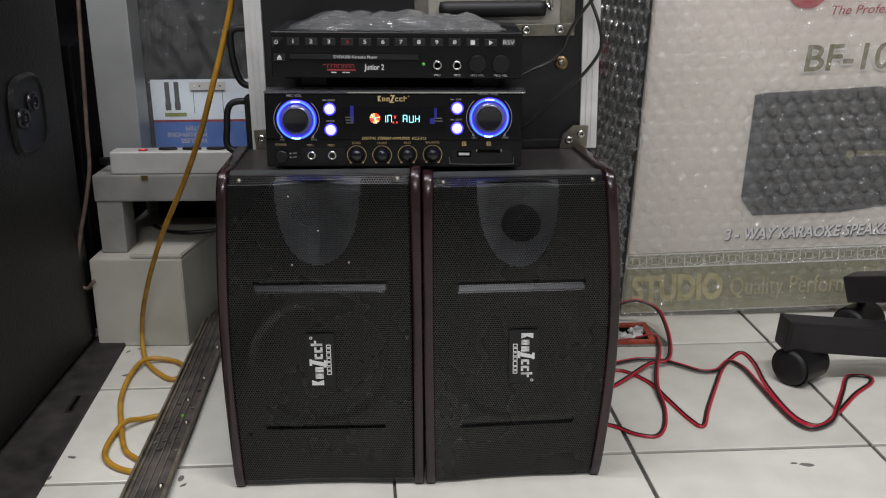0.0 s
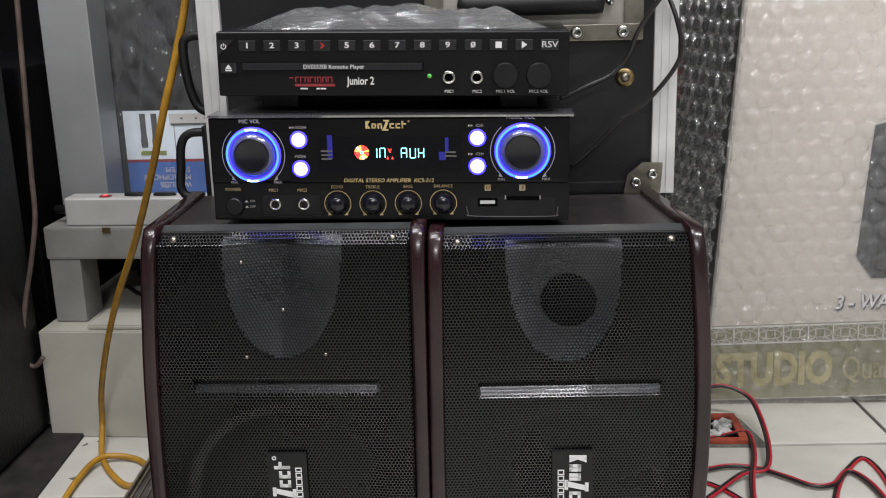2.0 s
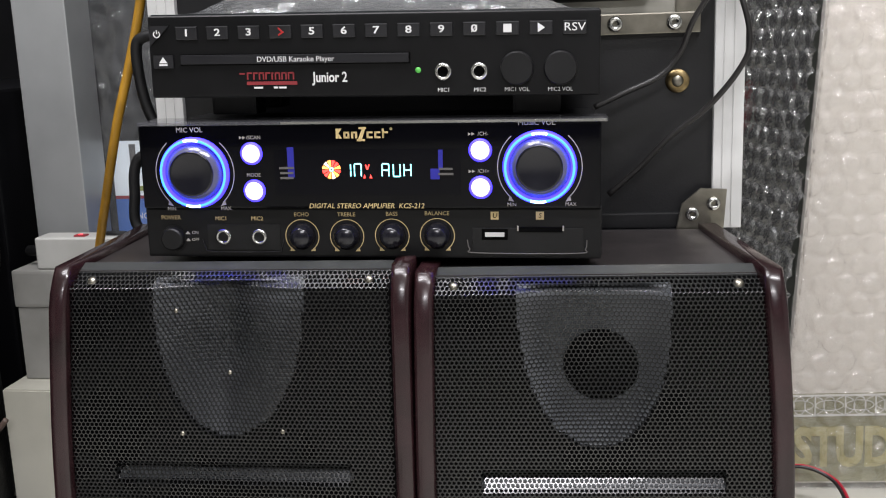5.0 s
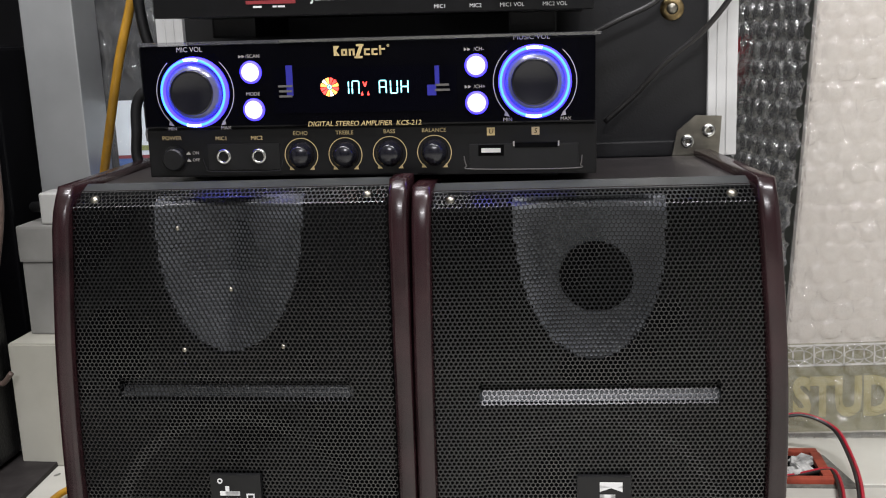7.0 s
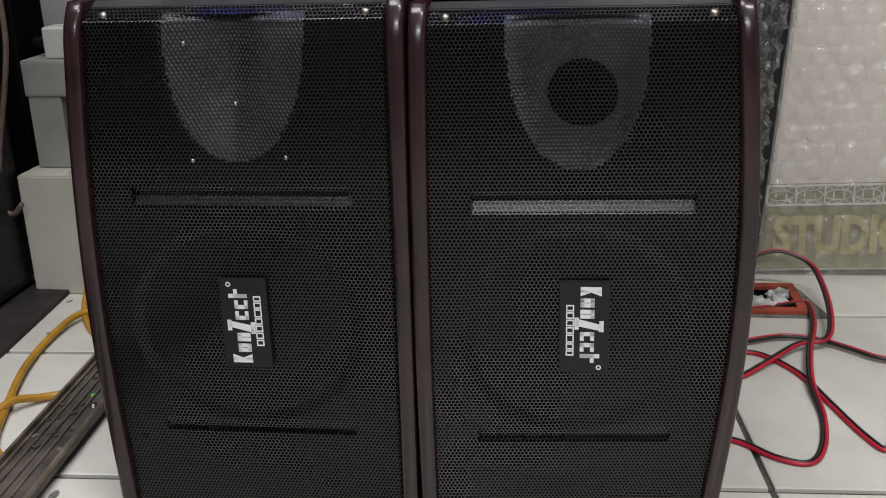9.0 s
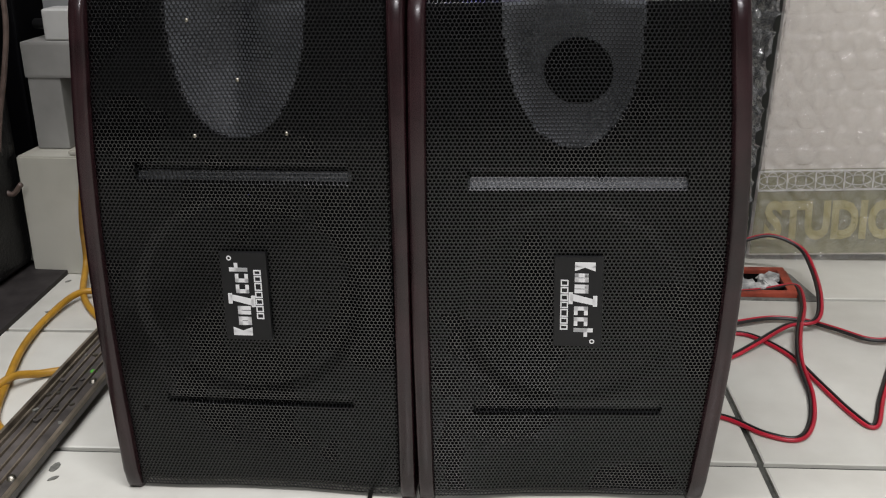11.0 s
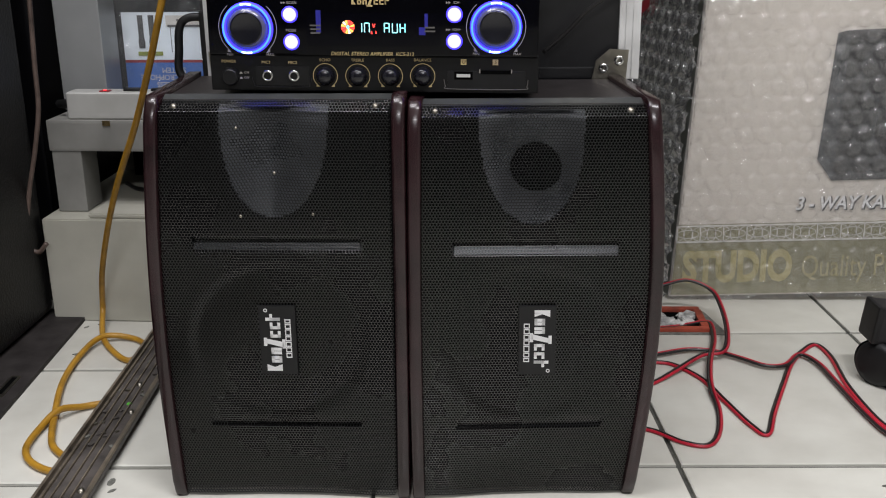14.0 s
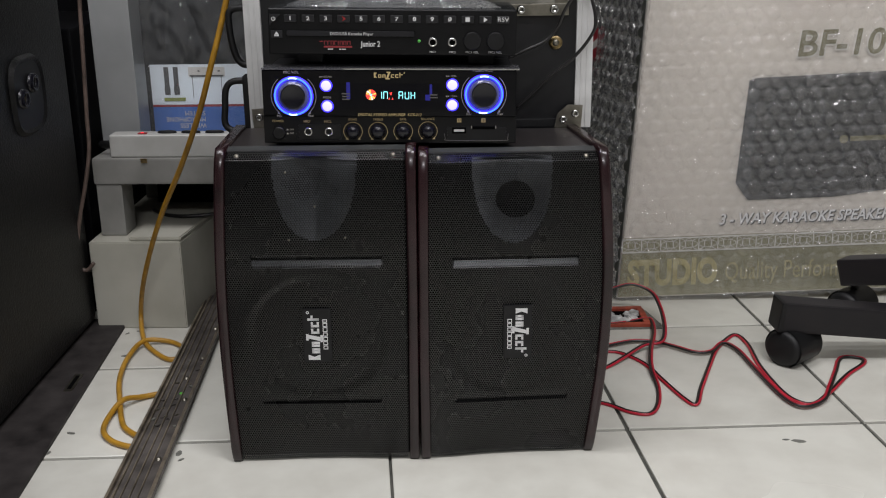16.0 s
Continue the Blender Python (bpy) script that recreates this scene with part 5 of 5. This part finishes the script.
def microphone_box():
    root = thing("microphone_box", LEFT @ pose(0, 0.535, 0.2325, 0, 0, -1.0), "black boxed wireless microphone set upside down in clear film", "packaged box")
    x0 = -0.363
    part("carton", box(x0, -0.08, 0.0, 0.11, 0.0, 0.42, bevel=0.002), M_DARKBOX, root, "black glossy carton")
    part("pale_print", box(x0 + 0.012, -0.085, -0.0006, 0, 0.0505, 0.1075), M_PALEBLUE, root, "pale blue printed panel")
    part("red_line", box(x0 + 0.012, -0.085, -0.0006, 0, 0.0472, 0.0503), M_REDTYPE, root, "red printed line")
    part("blue_print", box(x0 + 0.012, -0.085, -0.0006, 0, 0.0065, 0.047), M_BLUE, root, "blue printed panel")
    for x in (-0.327, -0.313):
        bm = poly([(x - 0.0036, 0.104), (x + 0.0036, 0.104), (x + 0.0034, 0.078), (x + 0.0045, 0.072), (x + 0.0038, 0.0645), (x - 0.0038, 0.0645), (x - 0.0045, 0.072), (x - 0.0034, 0.078)], 0.0004, Matrix.Translation((0, -0.0008, 0)) @ FACE)
        part("microphone_picture", bm, M_GREYTYPE, root, "printed dark microphone")
    bm = box(-0.294, -0.240, -0.0012, -0.0008, 0.0905, 0.1035)
    part("receiver_picture", bm, M_PALEPRINT, root, "printed receiver unit")
    bm = box(-0.292, -0.242, -0.0016, -0.0012, 0.090, 0.0925)
    for x in (-0.289, -0.246):
        add_box(bm, x, x + 0.0007, -0.0016, -0.0012, 0.06, 0.0905)
    for x in (-0.28, -0.262, -0.25):
        add_box(bm, x, x + 0.003, -0.0016, -0.0012, 0.097, 0.099)
    part("receiver_print", bm, M_GREYTYPE, root)
    part("lime_print", box(-0.333, -0.301, -0.0012, -0.0008, 0.0555, 0.0605), M_LIME, root, "lime printed bar")
    for word, z in (("WIRELESS", 0.0205), ("MICROPHONE", 0.0295), ("SYSTEM", 0.0382)):
        lettering(word, 0.0092, M_PALEPRINT, root, Matrix.Translation((-0.273, -0.0011, z)) @ FACE @ pose(0, 0, 0, 0, 0, 180), align="LEFT", depth=0.0002)

    def film(u, v):
        x, z = x0 - 0.004 + 0.29 * u, -0.0 + 0.42 * v
        n = 0.014 * abs(noise.noise(Vector((x * 24, z * 10, 2)))) + 0.004 * noise.noise(Vector((x * 70, z * 45, 8)))
        return (x, -0.006 - n, z)

    crumpled("film", 110, 130, film, M_FILM, root, "clear wrinkled film")
    return root


microphone_box()


# ---- floor strips ----
def track():
    root = thing("floor_track", Matrix.Translation((0, 0, 0.0086)), "worn bronze ribbed metal track lying over the yellow cable", "metal track")

    def at(w, y):
        l = -0.3408 + -0.0362 * y
        r = -0.2847 + -0.0469 * y
        return l + (r - l) * w

    y0, y1 = -0.8, 0.80

    def strip(w0, w1, z0, z1, chamfer=0.0):
        bm = bmesh.new()
        prev = None
        for y in (y0, y1):
            a, b = at(w0, y), at(w1, y)
            c = (b - a) * chamfer
            r = [bm.verts.new(p) for p in ((a, y, z0), (a + c, y, z1), (b - c, y, z1), (b, y, z0))]
            if prev:
                for i in range(4):
                    bm.faces.new((prev[i], prev[(i + 1) % 4], r[(i + 1) % 4], r[i]))
            prev = r
        bmesh.ops.recalc_face_normals(bm, faces=bm.faces)
        return bm

    part("base", strip(0, 1, 0.0004, 0.006), M_TRACKDARK, root, "dirty dark channel floor")
    for w0, w1, h in ((0.0, 0.10, 0.011), (0.13, 0.20, 0.009), (0.31, 0.35, 0.0085), (0.50, 0.54, 0.0085), (0.68, 0.72, 0.0085), (0.90, 1.0, 0.0095)):
        part("rib", strip(w0, w1, 0.003, h, 0.2), M_TRACK, root, "worn bronze rib")
    for w, y in ((0.80, 0.022), (0.82, 0.196), (0.84, 0.345), (0.86, 0.470), (0.62, 0.27)):
        part("screw", lathe([(0, 0.0035), (0.003, 0.003), (0.0042, 0.0)], 12, Matrix.Translation((at(w, y), y, 0.006))), M_OLDSTEEL, root, "flat steel screw", True)
    part("green_fleck", lathe([(0, 0.0015), (0.003, 0.001), (0.0035, 0)], 8, Matrix.Translation((at(0.66, 0.218), 0.218, 0.0062))), M_FLECK, root, "bright green fleck of debris")
    rng = random.Random(4)
    for k in range(26):
        w, y = rng.uniform(0.2, 0.95), rng.uniform(0.09, 0.35)
        s = rng.uniform(0.0008, 0.0022)
        part("debris", box(-s, s * 2, -s, s, 0, s, m=Matrix.Translation((at(w, y), y, 0.0062)) @ pose(0, 0, 0, 0, 0, rng.uniform(0, 180))), (M_CHIP, M_TRACKDARK, M_OLDSTEEL)[k % 3], root)


M_FLECK = mat("green_fleck", (0.1, 0.5, 0.05), 0.5)
track()
bm = poly([(-0.62, -0.6), (-0.4241, -0.6), (-0.4856, 0.548), (-0.62, 0.548)], 0.006)
plate = tagged(part("floor_plate", bm, M_PLANK), "dark worn plate with a slot, beside the large cabinet", "floor plate")
sl = part("slot", box(-0.0065, 0.0065, -0.030, 0.030, 0.0058, 0.0072, bevel=0.0006, m=Matrix.Translation((-0.4937, 0.2799, 0)) @ pose(0, 0, 0, 0, 0, 2)), M_OLDSTEEL, plate, "tarnished slotted fitting")
part("slot_hole", box(-0.003, 0.003, -0.024, 0.024, 0.0070, 0.0076, m=Matrix.Translation((-0.4937, 0.2799, 0)) @ pose(0, 0, 0, 0, 0, 2)), M_DEEP, sl)

# ---- loose cables ----
cable("yellow_cable", [(-0.1917, 0.2700, 0.6937), (-0.2079, 0.2700, 0.6033), (-0.2241, 0.2700, 0.5448), (-0.2414, 0.2700, 0.4916), (-0.2704, 0.2919, 0.4161), (-0.3148, 0.3443, 0.3305), (-0.3628, 0.3924, 0.2464), (-0.4009, 0.4347, 0.1681), (-0.4327, 0.4755, 0.0886), (-0.4491, 0.5032, 0.0260), (-0.4295, 0.4445, 0.0060), (-0.3955, 0.3930, 0.0045), (-0.3651, 0.3667, 0.0043), (-0.3491, 0.3957, 0.0043), (-0.3797, 0.4386, 0.0045), (-0.4255, 0.4344, 0.0100), (-0.4371, 0.3767, 0.0060), (-0.4269, 0.2929, 0.0060), (-0.4015, 0.2073, 0.0060), (-0.3762, 0.1373, 0.0045), (-0.3453, 0.1016, 0.0043), (-0.3478, 0.0774, 0.0043), (-0.3795, 0.0933, 0.0045), (-0.3999, 0.1228, 0.0060), (-0.4043, 0.1721, 0.0060), (-0.3944, 0.2044, 0.0125), (-0.3755, 0.2265, 0.0060), (-0.3548, 0.2395, 0.0043), (-0.3334, 0.2483, 0.0043)],
      0.0041, M_YCABLE, "yellow-orange power cable hanging down and looped on the tiles", 12)
cable("brown_cable", [(-0.4885, 0.5000, 0.6190), (-0.4964, 0.5000, 0.4631), (-0.5010, 0.5000, 0.3814), (-0.5038, 0.5000, 0.3242), (-0.5163, 0.5000, 0.2663), (-0.5325, 0.5000, 0.2079), (-0.5426, 0.5000, 0.1573), (-0.5436, 0.5000, 0.1231), (-0.5319, 0.5000, 0.1139), (-0.5183, 0.5000, 0.1272)], 0.0034, M_BROWNCABLE, "brown flat cable hanging in a loop")
cable("dark_cable", [(-0.4608, 0.6870, 0.1687), (-0.4241, 0.6430, 0.1706), (-0.3751, 0.6320, 0.1713), (-0.3140, 0.6540, 0.1738), (-0.2528, 0.7310, 0.1789)], 0.0035, M_BLACKWIRE, "dark cable lying on the plinth under the bench")


def twin_flex(name, pts, label):
    root = thing(name, Matrix.Identity(4), label, "cable", "loops of speaker wire")
    part("red_core", tube(pts, 0.0020, 8, 8, side=0.0019), M_REDWIRE, root, "red insulated wire", True)
    part("black_core", tube(pts, 0.0020, 8, 8, side=-0.0019), M_BLACKWIRE, root, "black insulated wire", True)
    return root


def on_floor(pts, z=0.0022):
    return [(x, y, z) for x, y in pts]


twin_flex("speaker_wire", on_floor([(0.3065, 0.3888), (0.3411, 0.3808), (0.3656, 0.3713), (0.3937, 0.3291), (0.4093, 0.2684), (0.4259, 0.2057), (0.4401, 0.1834), (0.4612, 0.2379), (0.4934, 0.3159), (0.5207, 0.3787), (0.5466, 0.4188), (0.5714, 0.4424), (0.5792, 0.4001), (0.5728, 0.3134), (0.5771, 0.2249), (0.5898, 0.1875), (0.6125, 0.1813), (0.6518, 0.2224), (0.6975, 0.2780), (0.7372, 0.3170), (0.7421, 0.3384), (0.7114, 0.3412), (0.6820, 0.2884)], 0.0024)
          + on_floor([(0.6525, 0.2317), (0.6260, 0.1862), (0.5914, 0.1662), (0.5739, 0.1882), (0.5653, 0.2433), (0.5596, 0.3130), (0.5540, 0.3733), (0.5377, 0.4014), (0.5106, 0.3681), (0.4835, 0.3647), (0.4563, 0.3883), (0.4271, 0.4097), (0.3909, 0.4151), (0.3425, 0.3965), (0.3065, 0.3888)], 0.0058),
          "red and black twin speaker wire looped on the tiles")
twin_flex("speaker_wire", [(0.2783, 0.2016, 0.0030), (0.3124, 0.1877, 0.0024), (0.3395, 0.1627, 0.0024), (0.3668, 0.1557, 0.0024), (0.3847, 0.1851, 0.0024), (0.3966, 0.2396, 0.0030), (0.3988, 0.3004, 0.0090), (0.4109, 0.3649, 0.0120), (0.4323, 0.4430, 0.0080), (0.4407, 0.5030, 0.0060), (0.4318, 0.5140, 0.0060), (0.3945, 0.4972, 0.0060), (0.3493, 0.4859, 0.0060), (0.2981, 0.4730, 0.0060)], "red and black twin speaker wire beside the loudspeaker")
twin_flex("speaker_wire", [(0.2839, 0.2779, 0.0030), (0.3318, 0.3172, 0.0028), (0.3605, 0.3430, 0.0060), (0.4036, 0.3858, 0.0100), (0.4354, 0.3969, 0.0120), (0.4500, 0.4443, 0.0200), (0.4567, 0.5167, 0.0280), (0.4491, 0.5567, 0.0400), (0.4158, 0.5701, 0.0500), (0.3769, 0.5722, 0.0400), (0.3317, 0.5756, 0.0300)], "red and black twin wire arching up before the carton")


# ---- floor outlet ----
def floor_outlet():
    root = thing("floor_outlet", Matrix.Translation((0.3978, 0.5291, 0.0)) @ Matrix.Diagonal((1.26, 1.42, 1.25, 1)), "broken floor outlet with a rust red frame and plaster crumbs", "floor outlet")
    part("surround", poly([(-0.07, -0.036), (0.05, -0.036), (0.036, 0.024), (0.028, 0.034), (-0.07, 0.034)], 0.0012), M_CHIP, root, "ragged dark edge of the cut tile")
    bm = bmesh.new()
    add_box(bm, -0.07, 0.030, -0.031, -0.024, 0.001, 0.006, bevel=0.001)
    add_box(bm, -0.07, 0.030, 0.022, 0.030, 0.001, 0.006, bevel=0.001)
    add_box(bm, 0.022, 0.031, -0.0238, 0.0218, 0.001, 0.006, bevel=0.001)
    part("frame", bm, M_BRICKRED, root, "rust red frame")
    part("well", box(-0.07, 0.022, -0.024, 0.022, 0.0012, 0.0018), M_DEEP, root)
    rng = random.Random(7)
    for k in range(46):
        s = rng.uniform(0.003, 0.007)
        bm = box(-s, s, -s, s * 0.8, -s * 0.4, s * 0.5, m=Matrix.Translation((rng.uniform(-0.06, 0.014), rng.uniform(-0.02, 0.012), 0.0025)) @ pose(0, 0, 0, rng.uniform(-20, 20), rng.uniform(-20, 20), rng.uniform(0, 180)))
        part("crumb", bm, M_CRUMB, root)


floor_outlet()


# ---- castor stand ----
def castor_stand():
    root = thing("castor_stand", Matrix.Translation((-0.0169, 0.1003, 0)) @ Matrix.Diagonal((1.21, 1.21, 1.16, 1)), "black steel equipment stand leg on twin-wheel castors", "stand")

    def castor(x, y, r=0.0255, l=0.030, turn=0):
        m = Matrix.Translation((x, y, r)) @ pose(0, 0, 0, 0, 90, turn)
        c = part("castor", lathe([(0, -0.004), (r * 0.9, -0.004), (r * 0.9, 0.004), (0, 0.004)], 28, m), M_BLACK, root, "black twin-wheel castor")
        for s in (-1, 1):
            part("wheel", lathe([(0, s * l), (r * 0.72, s * l), (r * 0.92, s * (l - 0.002)), (r, s * (l - 0.007)), (r, s * 0.006), (r * 0.9, s * 0.0045), (0, s * 0.0045)], 36, m), M_RUBBER, c, "black plastic wheel", True)
        part("hood", lathe([(r * 1.06, -l * 0.8), (r * 1.08, 0), (r * 1.06, l * 0.8)], 40, m @ Matrix.Diagonal((1, 1, 1, 1))), M_BLACK, c, "", True)
        part("stem", lathe([(0.006, r), (0.006, r + 0.034)], 14, Matrix.Translation((x, y, r * 0.6))), M_BLACK, c)
        return c

    castor(0.536, 0.196, turn=38)
    m = Matrix.Translation((0.511, 0.196, 0.0705)) @ pose(0, 0, 0, 0, 6.2, 2)
    part("leg", box(0, 0.42, -0.018, 0.018, -0.0205, 0.0205, bevel=0.004, m=m), M_LEG, root, "scuffed black steel leg")
    part("end_cap", box(-0.003, 0.004, -0.0185, 0.0185, -0.021, 0.021, bevel=0.003, m=m), M_RUBBER, root, "black plastic end cap")
    m = Matrix.Translation((0.660, 0.33, 0.082)) @ pose(0, 0, 0, 0, -16, -50)
    part("leg", box(-0.012, 0.40, -0.018, 0.018, -0.020, 0.020, bevel=0.004, m=m), M_LEG, root, "scuffed black steel leg")
    castor(0.668, 0.335, turn=38)


M_LEG = mat("scuffed_black_steel", (0.008, 0.0075, 0.009), 0.4, vary=0.25, scale=25, bump=0.08, colour2=(0.018, 0.016, 0.017), spec=0.3)
castor_stand()

# ---- scraps on the tiles ----
rng = random.Random(2)
for x, y, s in ((0.5519, 0.0724, 0.0072), (0.5353, 0.0772, 0.0036), (-0.2817, 0.0641, 0.0060), (-0.2751, 0.0469, 0.0036), (-0.4462, 0.1260, 0.0048), (-0.4587, 0.0699, 0.0048), (-0.4448, 0.3947, 0.0072), (-0.4720, 0.4921, 0.0036), (-0.4540, 0.5025, 0.0036)):
    pts = [(s * (1 + 0.5 * rng.random()) * math.cos(a), s * 0.45 * (1 + 0.6 * rng.random()) * math.sin(a)) for a in [k * math.pi / 4 for k in range(8)]]
    tagged(part("scrap", poly(pts, 0.0008, Matrix.Translation((x, y, 0.0)) @ pose(0, 0, 0, 0, 0, rng.uniform(0, 180))), M_CHIP), "small dark scrap lying on the tiles", "debris", "scraps on the floor")

# ---- floor tiles ----
GAP, GAP_Y = 0.0026, 0.0034
W, D = 0.331, 0.368


def corner(k, y):
    """Where a column joint meets a row joint: the columns run slightly askew to the rows."""
    x = -0.003 + W * k - 0.07 * (y - 0.114)
    return x, y + 0.03 * (x - 0.33)


def tile_mesh(k, j):
    """The floor beyond the track was laid apart, with rows of its own."""
    start, deep = (0.114, D) if k >= -1 else (0.078, 0.288)
    ya, yb = start + deep * j, start + deep * (j + 1)
    g, h, jog = GAP, GAP_Y, 0.0006 * ((k * 7 + j * 3) % 3 - 1)
    pts = []
    for kk, y, sx, sy in ((k, ya, 1, 1), (k + 1, ya, -1, 1), (k + 1, yb, -1, -1), (k, yb, 1, -1)):
        x, yy = corner(kk, y)
        pts.append((max(-2.99, min(2.99, x + sx * g + jog)), max(-4.49, min(1.49, yy + sy * h))))
    cx, cy = sum(p[0] for p in pts) / 4, sum(p[1] for p in pts) / 4
    v = [(x, y, -0.004) for x, y in pts] + [(x, y, -0.0008) for x, y in pts] + [(x + (cx - x) * 0.008, y + (cy - y) * 0.008, 0.0) for x, y in pts]
    f = [(8, 9, 10, 11)] + [(a + i, a + (i + 1) % 4, a + 4 + (i + 1) % 4, a + 4 + i) for a in (0, 4) for i in range(4)]
    return v, f


rest_v, rest_f = [], []
for j in range(-17, 6):
    for k in range(-10, 11):
        v, f = tile_mesh(k, j)
        if max(p[0] for p in v) - min(p[0] for p in v) < 0.02 or max(p[1] for p in v) - min(p[1] for p in v) < 0.02:
            continue
        if -4 <= j <= 3 and -4 <= k <= 4:
            me = bpy.data.meshes.new("tile")
            me.from_pydata(v, [], f)
            linked("tile", me, M_TILE, floor)
        else:
            n = len(rest_v)
            rest_v += v
            rest_f += [tuple(n + i for i in q) for q in f]
me = bpy.data.meshes.new("outer_tiles")
me.from_pydata(rest_v, [], rest_f)
tagged(linked("outer_tiles", me, M_TILE, floor), kind="stuff")
